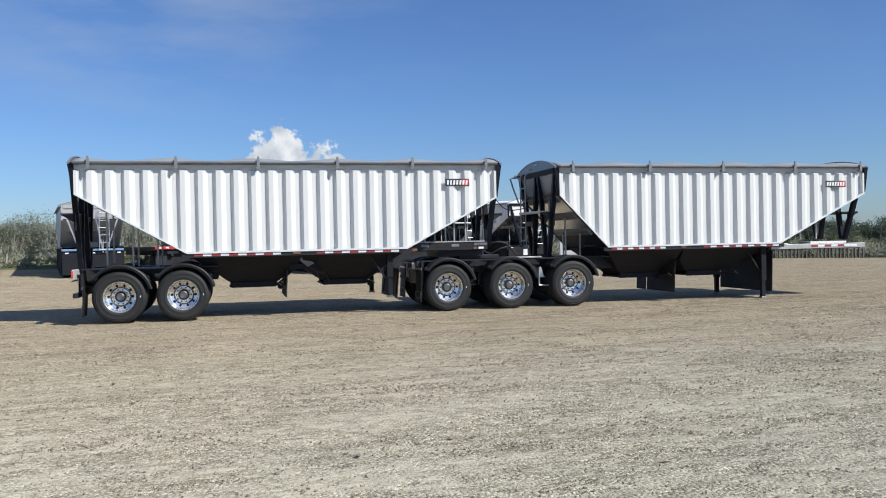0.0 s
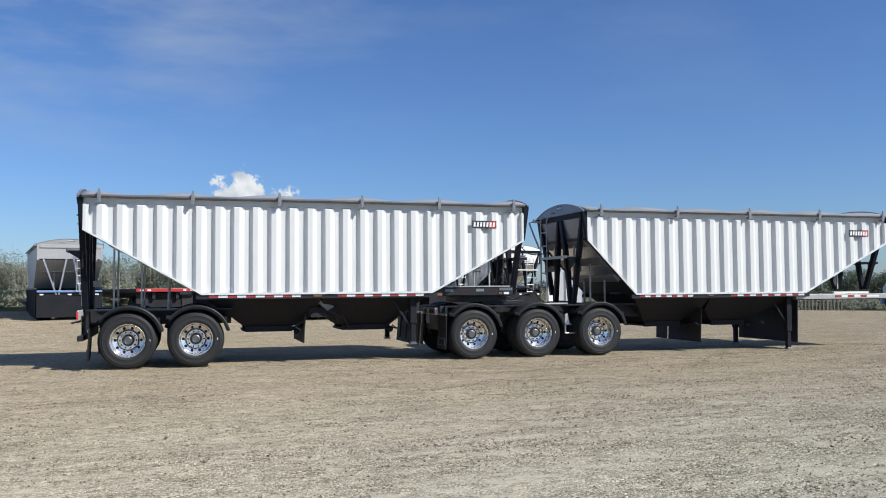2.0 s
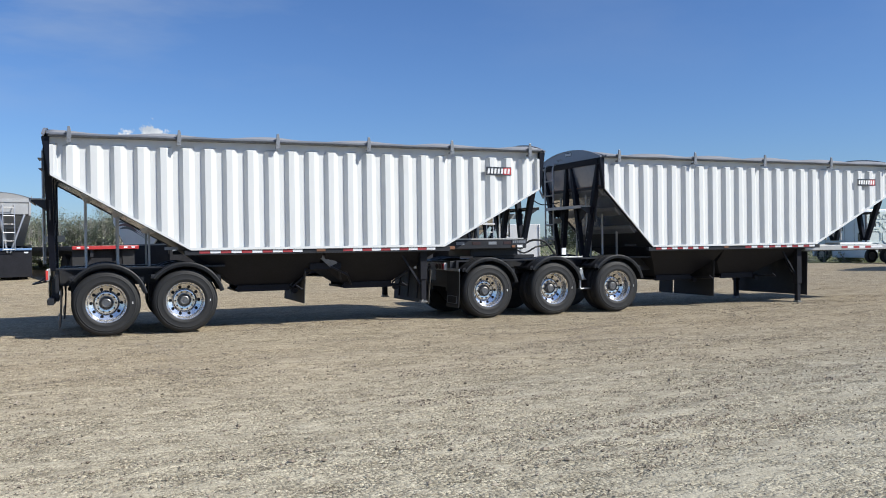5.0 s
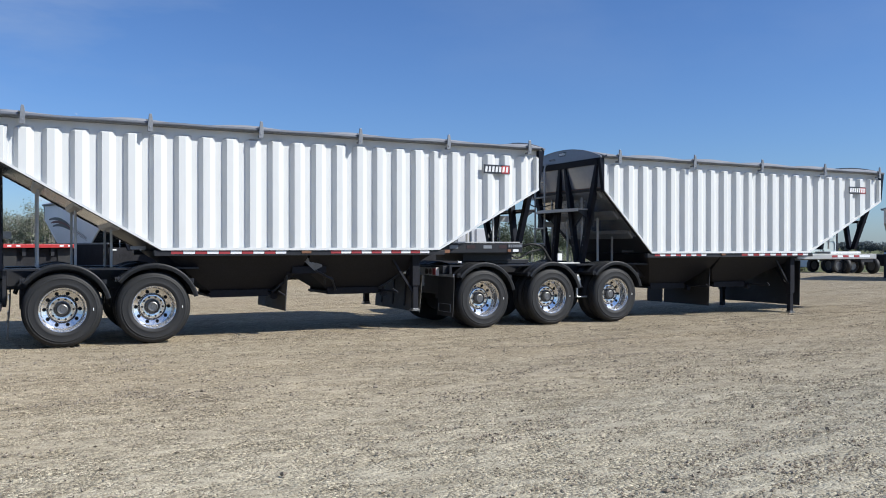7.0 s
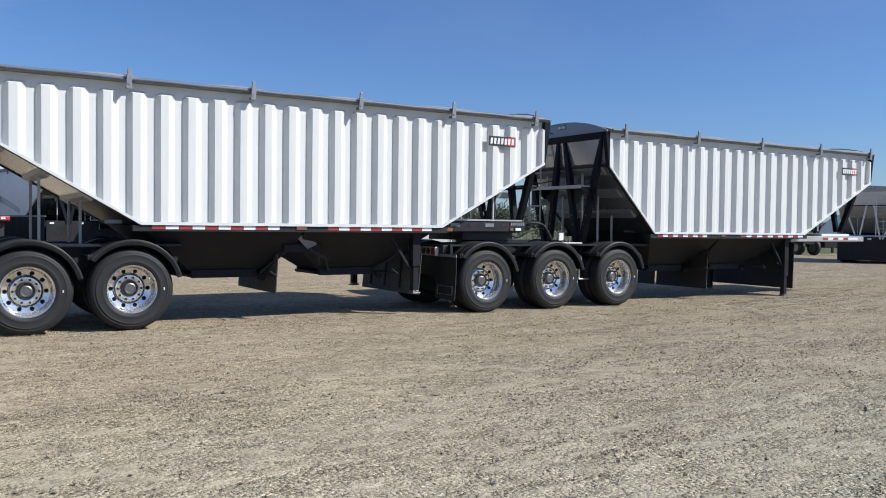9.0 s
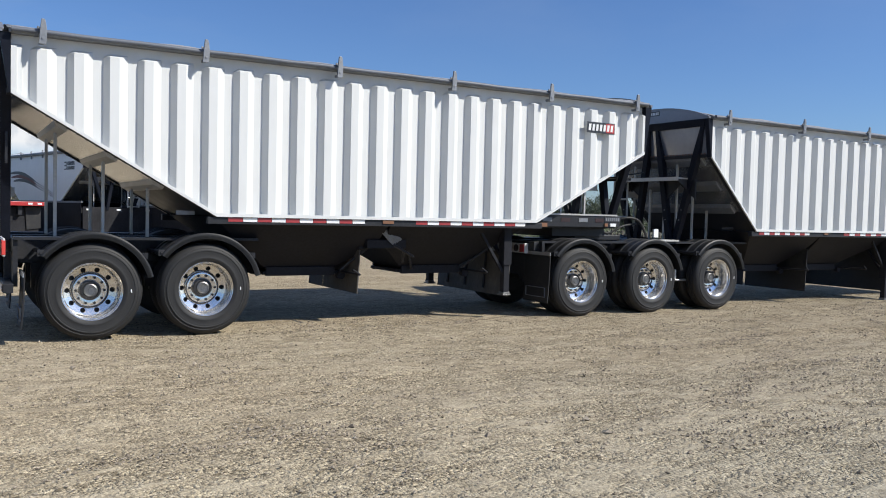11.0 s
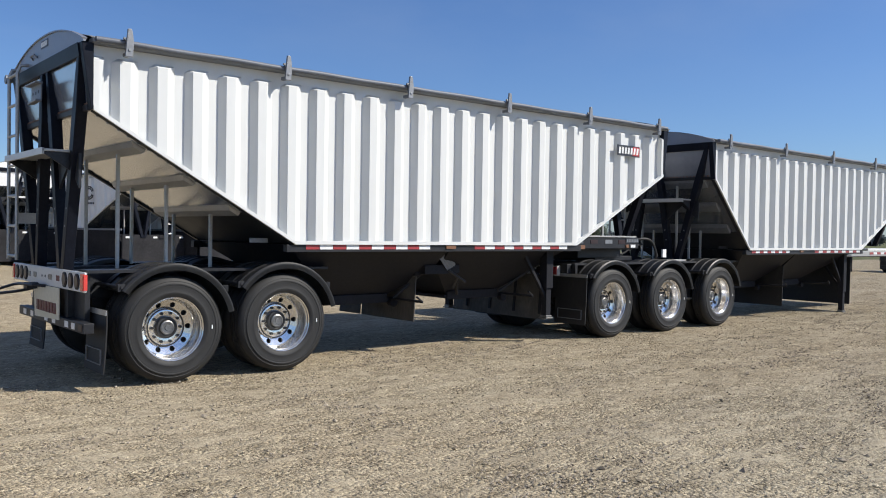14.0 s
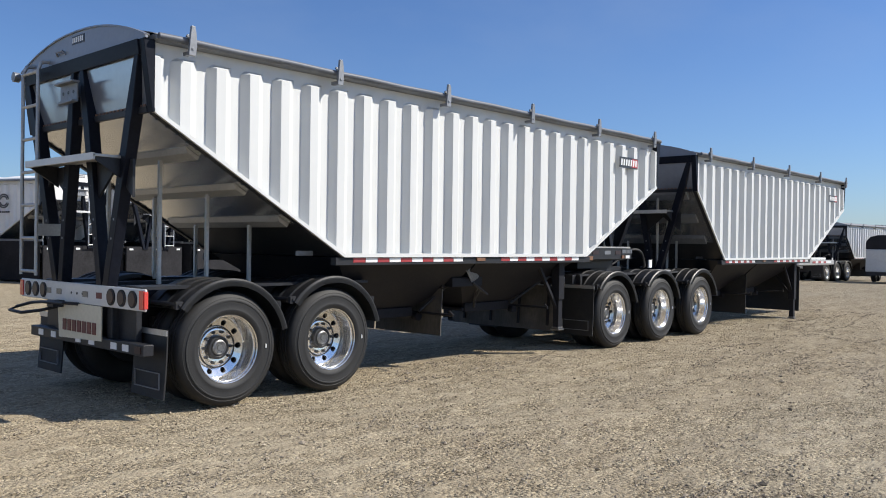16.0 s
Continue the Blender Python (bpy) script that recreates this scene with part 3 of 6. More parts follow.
def side_panel(parent, s, y, out, mat, depth=0.078):
    """Corrugated side sheet; out is -1 for the near side."""
    cols = [(s.xr, 0.0), (s.xr + 0.055, 0.0), (s.xr + 0.062, depth * 0.5), (s.xr + 0.105, depth * 0.5), (s.xr + 0.112, depth), (s.xr + 0.185, depth)]
    count = round((s.xf - s.xr - 0.27) / 0.3655)
    pitch = (s.xf - s.xr - 0.27) / count
    x, k = s.xr + 0.185, pitch / 0.3655
    for i in range(count):
        cols += [(x + 0.060 * k, 0.0), (x + 0.160 * k, 0.0), (x + 0.262 * k, depth), (x + pitch, depth)]
        x += pitch
    cols += [(s.xf - 0.065, depth), (s.xf - 0.05, 0.0), (s.xf, 0.0)]
    pts = []
    for (a, ya), (b, yb) in zip(cols, cols[1:]):
        pts.append((a, ya))
        for cut in (s.xbr, s.xbf):
            if a < cut < b:
                pts.append((cut, ya + (yb - ya) * (cut - a) / (b - a)))
    pts.append(cols[-1])
    bm = bmesh.new()
    rows = []
    for px, off in pts:
        yo, yi = y - out * off, y - out * 0.09
        zl = s.low(px)
        yr = y - out * depth
        rows.append([bm.verts.new(p) for p in ((px, yo, zl), (px, yo, s.zt - 0.085), (px, yr, s.zt - 0.045), (px, yr, s.zt + 0.055), (px, yi, s.zt + 0.055), (px, yi, zl))])
    for a, b in zip(rows, rows[1:]):
        for i in range(6):
            face(bm, (a[i], a[(i + 1) % 6], b[(i + 1) % 6], b[i]))
    face(bm, rows[0])
    face(bm, rows[-1][::-1])
    p = part("side_panel", bm, mat, parent, "white corrugated steel side sheet" if mat is WHITE else "")
    # folded lip along the lower edge
    bm = bmesh.new()
    edge = [(s.xr, s.zr), (s.xbr, s.zb), (s.xbf, s.zb), (s.xf, s.zf)]
    ya, yb = sorted((y + out * 0.012, y - out * 0.04))
    lip = [[bm.verts.new(v) for v in ((px, ya, pz - 0.024), (px, yb, pz - 0.024), (px, yb, pz + 0.018), (px, ya, pz + 0.018))] for px, pz in edge]
    for a, b in zip(lip, lip[1:]):
        for i in range(4):
            face(bm, (a[i], a[(i + 1) % 4], b[(i + 1) % 4], b[i]))
    face(bm, lip[0][::-1])
    face(bm, lip[-1])
    part("lower_lip", bm, mat, p)
    return p


def tarp_stop(parent, x, z):
    bm = bmesh.new()
    prism_y(bm, [(x - 0.038, z - 0.13), (x + 0.034, z - 0.13), (x + 0.044, z + 0.0), (x + 0.032, z + 0.10), (x + 0.022, z + 0.135), (x - 0.012, z + 0.135), (x - 0.024, z + 0.03)], -0.392, -0.362)
    box(bm, x - 0.022, x + 0.022, -0.372, -0.262, z - 0.12, z - 0.085)
    beam(bm, (x - 0.05, -0.365, z + 0.045), (x + 0.01, -0.375, z + 0.015), 0.025, 0.025)
    tube(bm, (x, -0.40, z - 0.07), (x, -0.36, z - 0.07), 0.014, 8)
    return part("tarp_stop", bm, GALV, parent, "grey steel tarp stop bracket", bevel=0.004)


def end_frame(parent, s, rear, full):
    """Leaning end: framed bright sheet, W of four posts, step shelf."""
    e = lambda z: s.end(rear, z)
    q = -1 if rear else 1
    zb = s.zr if rear else s.zf
    zt = s.zt + 0.06
    trim = GREYBODY if s.braced else NAVY

    def slab(name, y0, y1, z0, z1, a, b, mat, host, label="", bevel=0.0):
        bm = bmesh.new()
        lo = [(e(z0) + q * a, y0, z0), (e(z0) + q * b, y0, z0), (e(z0) + q * b, y1, z0), (e(z0) + q * a, y1, z0)]
        hi = [(e(z1) + q * a, y0, z1), (e(z1) + q * b, y0, z1), (e(z1) + q * b, y1, z1), (e(z1) + q * a, y1, z1)]
        hexa(bm, lo, hi)
        return part(name, bm, mat, host, label, bevel=bevel)
    sheet = slab("end_sheet", Y0 + 0.05, Y1 - 0.05, zb - 0.01, zt - 0.05, -0.03, -0.004, GREYBODY if s.braced else SIGNWHITE if s.pale else MIRROR, parent, "dull bright stainless end sheet")
    # fill between the leaning end and the body
    xb = s.xr if rear else s.xf
    for y0, y1 in ((Y0 - 0.004, Y0 + 0.085), (Y1 - 0.085, Y1 + 0.004)):
        bm = bmesh.new()
        prism_y(bm, [(xb, zb - 0.02), (xb, zt), (e(zt) + q * 0.02, zt), (e(zb) + q * 0.02, zb - 0.02)], y0, y1)
        part("corner_plate", bm, trim, parent, "grey tapered corner plate" if s.braced else "black tapered corner plate", bevel=0.004)
    slab("top_rail", Y0 + 0.085, Y1 - 0.085, zt - 0.13, zt, 0.0, 0.035, trim, parent, bevel=0.004)
    slab("low_rail", Y0 + 0.085, Y1 - 0.085, zb - 0.02, zb + 0.035, 0.0, 0.03, SATIN, parent, bevel=0.004)
    if full:
        bm = bmesh.new()
        for i in range(34):
            y = Y0 + 0.14 + (Y1 - Y0 - 0.28) * i / 33
            beam(bm, (e(zb + 0.05) + q * 0.004, y, zb + 0.045), (e(zb + 0.05) + q * 0.016, y, zb + 0.045), 0.034, 0.026)
        part("rivet_row", bm, RUSTY, sheet, "row of dull brown rivets", kind="stuff")
    # bowed end cap under the tarp
    bm = bmesh.new()
    n = 18
    poly = [(Y1 + 0.02, zt)] + [(YM + (Y1 - YM + 0.02) * math.cos(math.pi * i / n), zt + 0.02 + 0.235 * (1 - abs(math.cos(math.pi * i / n)) ** 2.2)) for i in range(n + 1)] + [(Y0 - 0.02, zt)]
    xe = e(zt)
    prism_x(bm, poly, xe - 0.012, xe + 0.012)
    cap = part("end_cap", bm, SIGNWHITE if s.pale else TARP if s.braced else CAP, parent, "white arched tarp end cap" if s.pale else "grey arched tarp end cap")
    bm = bmesh.new()
    for i in range(n):
        a, b = poly[1 + i], poly[2 + i]
        beam(bm, (xe, a[0], a[1] + 0.006), (xe, b[0], b[1] + 0.006), 0.05, 0.014, ref=(1, 0, 0))
    part("rim", bm, CAP, cap, "folded edge")
    bm = bmesh.new()
    box(bm, xe + q * 0.012 - 0.004, xe + q * 0.012 + 0.004, YM - 0.16, YM + 0.10, zt + 0.14, zt + 0.22)
    part("badge", bm, DECAL, cap, "small dark maker's badge")
    bm = bmesh.new()
    for k in range(6):
        box(bm, xe + q * 0.016 - 0.003, xe + q * 0.016 + 0.003, YM - 0.14 + 0.04 * k, YM - 0.115 + 0.04 * k, zt + 0.155, zt + 0.205)
    part("badge_marking", bm, SIGNWHITE, cap, kind="stuff")
    bm = bmesh.new()
    pipe(bm, [(xe + q * 0.012, YM + 0.24, zt + 0.075), (xe + q * 0.04, YM + 0.26, zt + 0.105), (xe + q * 0.04, YM + 0.40, zt + 0.105), (xe + q * 0.012, YM + 0.42, zt + 0.075)], 0.01, 6)
    part("grab_handle", bm, GALV, cap)
    # W of posts
    base = (1.10 if rear else 1.48) - s.drop
    for yt, yb, wt, wb in ((Y0 + 0.11, 0.50, 0.06, 0.11), (0.95, 0.60, 0.06, 0.10), (1.11, 1.46, 0.06, 0.10), (Y1 - 0.11, 1.56, 0.06, 0.11)):
        bm = bmesh.new()
        z1 = zt - 0.02
        if s.braced:
            z1, wt, wb = zb + 0.02, 0.07, 0.07
            yt = yb + (yt - yb) * 0.8
        f = min(0.9, (zb - base) / (z1 - base))
        ym, wm = yb + (yt - yb) * f, 0.5 * (wb + wt) if s.braced else wb + 0.02
        rows = []
        for z, y, w, d in ((base, yb, wb, 0.05), (base + (z1 - base) * f, ym, wm, 0.055), (z1, yt, wt, 0.05 if s.braced else 0.018)):
            x = e(z) + q * (d - 0.018)
            rows.append([bm.verts.new(p) for p in ((x - d, y - w / 2, z), (x + d, y - w / 2, z), (x + d, y + w / 2, z), (x - d, y + w / 2, z))])
        for a, b in zip(rows, rows[1:]):
            for i in range(4):
                face(bm, (a[i], a[(i + 1) % 4], b[(i + 1) % 4], b[i]))
        face(bm, rows[0][::-1])
        face(bm, rows[-1])
        post = part("end_post", bm, s.post, parent, "black steel end post" if s.post is NAVY else "bright end post", bevel=0.006)
        if full:
            bm = bmesh.new()
            for f in (0.22, 0.30, 0.45, 0.55):
                z = base + (z1 - base) * f
                y = yb + (yt - yb) * f
                tube(bm, (e(z) + q * 0.088, y, z), (e(z) + q * 0.078, y, z), 0.012, 8)
            part("bolt", bm, GALV, post, kind="stuff")
    if s.braced:
        return sheet
    # shelf with gussets
    zs = (2.31 if rear else 2.20) - s.drop
    ys0, ys1 = (0.16, 1.62) if rear else (0.36, 1.70)
    x0, x1 = sorted((e(zs) + q * 0.03, e(zs) + q * 0.34))
    bm = bmesh.new()
    box(bm, x0, x1, ys0, ys1, zs - 0.012, zs + 0.012)
    box(bm, (x0 if rear else x1 - 0.02), (x0 + 0.02 if rear else x1), ys0, ys1, zs - 0.045, zs + 0.018)
    shelf = part("step_shelf", bm, WTAPE if s.pale else STRUT if rear else SATIN, parent, "pale step shelf" if s.pale else "grey steel step shelf", bevel=0.004)
    # lip in a paler metal than the shelf, holding the sky's reflection
    if rear:
        bm = bmesh.new()
        box(bm, x0 - 0.006, x0 - 0.001, ys0 - 0.004, ys1 + 0.004, zs - 0.042, zs + 0.020)
        part("shelf_lip", bm, BAR, shelf, "folded front lip, pale for the sky it reflects")
    for y in (ys0 + 0.03, ys1 - 0.03):
        bm = bmesh.new()
        xi, xo = (e(zs) + q * 0.03, e(zs) + q * 0.34)
        prism_y(bm, [(xi, zs - 0.22), (xi, zs - 0.012), (xo + q * -0.03, zs - 0.012), (xo + q * -0.03, zs - 0.04)], y - 0.012, y + 0.012)
        part("gusset", bm, SATIN, shelf)
    for ya, yb in ((Y0 + 0.30, 0.75), (1.31, Y1 - 0.30)) if rear else ():
        bm = bmesh.new()
        xg = e(zs) + q * 0.03
        mid = 0.38 if ya < 1 else 1.68
        prism_x(bm, [(ya, zs - 0.02), (yb, zs - 0.02), (yb, zs - 0.40), (mid, zs - 0.10), (ya, zs - 0.36)], xg - 0.012, xg + 0.012)
        part("cross_web", bm, SATIN, shelf)
    if rear and s.sign:
        bm = bmesh.new()
        zc = zt - 0.34
        xc = e(zc) + q * 0.13
        prism_x(bm, [(YM - 0.18, zc - 0.085), (YM + 0.18, zc - 0.085), (YM + 0.18, zc + 0.08), (YM - 0.18, zc + 0.08)], xc - 0.008, xc + 0.008)
        beam(bm, (xc - 0.03, YM - 0.20, zc + 0.088), (xc - 0.03, YM + 0.20, zc + 0.088), 0.08, 0.02, ref=(1, 0, 0))
        beam(bm, (xc - 0.03, YM - 0.19, zc - 0.093), (xc - 0.01, YM + 0.19, zc - 0.093), 0.06, 0.02, ref=(1, 0, 0))
        br = part("sign_bracket", bm, GALV, parent, "grey folded bracket with three bolt holes", bevel=0.004)
        bm = bmesh.new()
        for k in (-0.11, 0.0, 0.11):
            tube(bm, (xc - 0.013, YM + k, zc), (xc - 0.006, YM + k, zc), 0.016, 10)
        part("bolt_hole", bm, DECAL, br, kind="stuff")
    return sheet


def make_ladder(parent, x, y0, y1, z0, z1, mat=GALV):
    bm = bmesh.new()
    pipe(bm, [(x, y0, z0), (x, y0, z1 - 0.10), (x + 0.03, y0, z1 - 0.02), (x + 0.14, y0, z1)], 0.019, 8)
    pipe(bm, [(x, y1, z0), (x, y1, z1 - 0.10), (x + 0.03, y1, z1 - 0.02), (x + 0.14, y1, z1)], 0.019, 8)
    box(bm, x - 0.012, x + 0.36, y0 - 0.012, y0 + 0.012, z0 + 0.40, z0 + 0.52)
    lad = part("ladder", bm, mat, parent, "grey steel access ladder", smooth=True)
    n = int((z1 - z0 - 0.1) / 0.335)
    bm = bmesh.new()
    tube(bm, (x, y0, z0 + 0.04), (x, y1, z0 + 0.04), 0.017, 8)
    rung = part("rung", bm, mat, lad)
    for i in range(1, n + 1):
        k = rung.copy()
        scene.collection.objects.link(k)
        k.parent = lad
        k.matrix_basis = rung.matrix_basis @ shift(0, 0, 0.335 * i)
    return lad


def hopper_body(parent, s, stops, mat, full=True, front_struts=(), rear_struts=(), depth=0.078):
    side_panel(parent, s, Y0, -1, mat, depth)
    side_panel(parent, s, Y1, 1, mat, depth)
    # top rails and rolled tarp
    for y, o in ((Y0, -1), (Y1, 1)):
        bm = bmesh.new()
        ya, yb = sorted((y + o * 0.045, y - o * 0.085))
        prism_x(bm, [(ya, s.zt + 0.058), (yb, s.zt + 0.058), (yb, s.zt + 0.10), (ya, s.zt + 0.11)], s.xr - 0.02, s.xf + 0.02)
        part("body_rail", bm, GALV if mat is WHITE else mat, parent, "grey aluminium top rail", bevel=0.006)
    bm = bmesh.new()
    n = int((s.xf - s.xr) / 0.12)
    pts = [(s.xr + (s.xf - s.xr) * i / n, Y0 - 0.060, s.zt + 0.088 + 0.003 * math.sin(i * 0.7)) for i in range(n + 1)]
    pipe(bm, pts, 0.027, 12)
    part("tarp_roll", bm, ROLL, parent, "grey rolled tarp edge along the rail", smooth=True)
    bm = bmesh.new()
    tube(bm, (s.xr - 0.16, Y1 + 0.075, s.zt + 0.045), (s.xf + 0.05, Y1 + 0.075, s.zt + 0.045), 0.034, 12)
    tube(bm, (s.xr - 0.17, Y1 + 0.075, s.zt + 0.045), (s.xr - 0.11, Y1 + 0.075, s.zt + 0.045), 0.052, 14)
    part("tarp_tube", bm, GALV, parent, "steel tarp roller tube with end flange", smooth=True)
    bm = bmesh.new()
    nx, ny = 64, 18
    rows = []
    gap = (s.xf - s.xr) / 5.0
    for i in range(nx + 1):
        x = s.xr - 0.04 + (s.xf - s.xr + 0.08) * i / nx
        sag = 0.5 - 0.5 * math.cos(2 * math.pi * (x - s.xr) / gap)
        row = []
        for j in range(ny + 1):
            a = math.pi * j / ny
            h = (0.19 - 0.07 * sag) * (1 - abs(math.cos(a)) ** 2.2) + 0.01 * noise.noise((x * 1.7, j * 0.5, s.xr))
            row.append(bm.verts.new((x, YM - (YM - Y0 + 0.05) * math.cos(a), s.zt + 0.100 + h)))
        rows.append(row)
    for a, b in zip(rows, rows[1:]):
        for j in range(ny):
            face(bm, (a[j], a[j + 1], b[j + 1], b[j]))
    tp = part("tarp", bm, SIGNWHITE if s.pale else TARP, parent, "white fabric roll tarp" if s.pale else "grey fabric roll tarp stretched over bows", smooth=True)
    md = tp.modifiers.new("cloth", "SOLIDIFY")
    md.thickness = 0.006
    for x in stops:
        tarp_stop(parent, x, s.zt + 0.085)
    end_frame(parent, s, True, full)
    end_frame(parent, s, False, full)
    # sloping end sheets
    for rear in (True, False):
        xe, ze = (s.xr, s.zr) if rear else (s.xf, s.zf)
        xb = s.xbr if rear else s.xbf
        d = 0.02 if rear else -0.02
        k = (s.zb - ze) / (xb - xe)
        bm = bmesh.new()
        a, b = (xe, ze - 0.01), (xb + d, s.zb - 0.01 + k * d)
        prism_y(bm, [a, b, (b[0], b[1] + 0.02), (a[0], a[1] + 0.02)], Y0 + 0.02, Y1 - 0.02)
        sl = part("slope_sheet", bm, GREYBODY if s.braced else STEEL, parent, "grey sloping hopper sheet" if s.braced else "polished stainless sloping hopper sheet")
        if full:
            for y in (Y0 + 0.045, Y1 - 0.045):
                bm = bmesh.new()
                beam(bm, (a[0], y, a[1] - 0.012), (xb, y, s.zb - 0.022), 0.06, 0.02)
                part("edge_angle", bm, SATIN, sl, "black edge angle")
        if full and s is SA and rear:
            bm = bmesh.new()
            count = 22
            for i in range(count):
                f = (i + 0.6) / count
                x, z = a[0] + (xb - a[0]) * f, a[1] + (s.zb - a[1]) * f
                for y in (Y0 + 0.065, Y1 - 0.065):
                    box(bm, x - 0.010, x + 0.010, y - 0.02, y + 0.02, z - 0.032, z - 0.012)
            part("edge_tab", bm, SATIN, sl, kind="stuff")
        # dark sheet over the slope's lower quarter, drawn as the chassis's reflection
        if full and rear:
            f0 = xe + (xb - xe) * 0.74
            bm = bmesh.new()
            prism_y(bm, [(f0, ze + k * (f0 - xe) - 0.016), (xb, s.zb - 0.016), (xb, s.zb - 0.011), (f0, ze + k * (f0 - xe) - 0.011)], Y0 + 0.07, Y1 - 0.07)
            part("lower_sheet", bm, SATIN, sl, "dark lower sheet standing in for the reflected chassis")
        spots = rear_struts if rear else front_struts
        foot = (1.14 if rear else 1.50) - s.drop
        for x in spots:
            z = ze + k * (x - xe)
            bm = bmesh.new()
            prism_y(bm, [(x - 0.075, z - k * 0.075 - 0.012), (x - 0.05, z - k * 0.05 - 0.058), (x + 0.05, z + k * 0.05 - 0.058), (x + 0.075, z + k * 0.075 - 0.012)], Y0 + 0.22, Y1 - 0.22)
            part("stiffener", bm, STRUT if s.drop == 0 else GALV, sl, "dull grey cross channel", bevel=0.004)
            for y in (0.54, 1.60):
                bm = bmesh.new()
                box(bm, x - 0.018, x + 0.018, y - 0.018, y + 0.018, foot, z - 0.06)
                part("strut", bm, STRUT, parent, "square grey metal strut", bevel=0.004)


def hopper_pair(parent, s, outs):
    """Black funnels under the body; outs: (x0, x1) of the gates."""
    zg = 0.70 - s.drop
    ridge = (outs[0][1] + outs[1][0]) / 2
    spans = [(s.xbr - 0.02, ridge), (ridge, s.xbf + 0.02)]
    for (a, b), (g0, g1) in zip(spans, outs):
        bm = bmesh.new()
        y0, y1 = Y0 + 0.10, Y1 - 0.10
        mids = (s.zb - 0.03, 1.05 - s.drop)
        top = [(a, y0, mids[0]), (b, y0, mids[0]), (b, y1, mids[0]), (a, y1, mids[0])]
        mid = [(a + (g0 - a) * (0.52 if a < s.xbr + 0.1 else 0.12), 0.22, mids[1]), (b + (g1 - b) * (0.52 if b > s.xbf - 0.1 else 0.12), 0.22, mids[1]), (b + (g1 - b) * (0.52 if b > s.xbf - 0.1 else 0.12), 1.84, mids[1]), (a + (g0 - a) * (0.52 if a < s.xbr + 0.1 else 0.12), 1.84, mids[1])]
        low = [(g0, 0.62, zg), (g1, 0.62, zg), (g1, 1.44, zg), (g0, 1.44, zg)]
        rows = [[bm.verts.new(p) for p in r] for r in (top, mid, low)]
        for p, q in zip(rows, rows[1:]):
            for i in range(4):
                face(bm, (p[i], p[(i + 1) % 4], q[(i + 1) % 4], q[i]))
        face(bm, rows[0])
        face(bm, rows[-1][::-1])
        h = part("hopper", bm, BLACK, parent, "black steel unloading hopper")
        bm = bmesh.new()
        box(bm, g0 - 0.08, g1 + 0.20, 0.56, 1.50, zg - 0.055, zg - 0.01)
        box(bm, g0 - 0.04, g1 + 0.04, 0.54, 0.60, zg - 0.07, zg + 0.05)
        box(bm, g0 - 0.04, g1 + 0.04, 1.46, 1.52, zg - 0.07, zg + 0.05)
        part("slide_gate", bm, BLACK, h, "black slide gate under the hopper", bevel=0.005)
        bm = bmesh.new()
        tube(bm, (g1 + 0.13, -0.10, zg - 0.02), (g1 + 0.13, 1.55, zg - 0.02), 0.018, 8)
        tube(bm, (g1 + 0.13, -0.10, zg - 0.02), (g1 + 0.02, -0.12, zg + 0.05), 0.013, 8)
        tube(bm, (g1 + 0.13, 0.50, zg - 0.07), (g1 + 0.13, 0.58, zg - 0.07), 0.06, 12)
        part("gate_crank", bm, BLACK, h)
    # side skirt beam just under the sheet
    for y0, y1 in ((Y0 + 0.015, Y0 + 0.10), (Y1 - 0.10, Y1 - 0.015)):
        bm = bmesh.new()
        box(bm, s.xbr - 0.10, s.xbf + 0.12, y0, y1, s.zb - 0.11, s.zb - 0.026)
        part("side_beam", bm, SATIN, parent, bevel=0.004)


def tape(parent, runs, y, z, h=0.05):
    """Alternating red and white reflective strips: runs of (x0, x1, pieces, first)."""
    for x0, x1, n, first in runs:
        w = (x1 - x0) / n
        for i in range(n):
            bm = bmesh.new()
            box(bm, x0 + w * i + 0.003, x0 + w * (i + 1) - 0.003, y - 0.004, y, z - h / 2, z + h / 2)
            red = (i + first) % 2 == 0
            part("reflector_strip", bm, RED if red else WTAPE, parent, "red reflective strip" if red else "white reflective strip")


def name_board(parent, x0, x1, z0, z1, y):
    """Maker's board: dark frame, pale block marks on dark and red halves."""
    bm = bmesh.new()
    box(bm, x0, x1, y - 0.006, y, z0, z1)
    b = part("name_board", bm, DECAL, parent, "small dark and red maker's board with pale blocks")
    bm = bmesh.new()
    xm = x0 + (x1 - x0) * 0.68
    box(bm, xm, x1 - 0.012, y - 0.009, y - 0.006, z0 + 0.014, z1 - 0.014)
    part("red_field", bm, REDDECAL, b)
    bm = bmesh.new()
    n, m = 7, 0.022
    w = (x1 - x0 - 2 * m) / n
    for i in range(n):
        u0, u1 = x0 + m + w * i + 0.004, x0 + m + w * (i + 1) - 0.026
        prism_y(bm, [(u0, z0 + 0.032), (u1, z0 + 0.032), (u1 + 0.012, z1 - 0.032), (u0 + 0.012, z1 - 0.032)], y - 0.012, y - 0.009)
    part("marking", bm, SIGNWHITE, b, "pale block marks", kind="stuff")


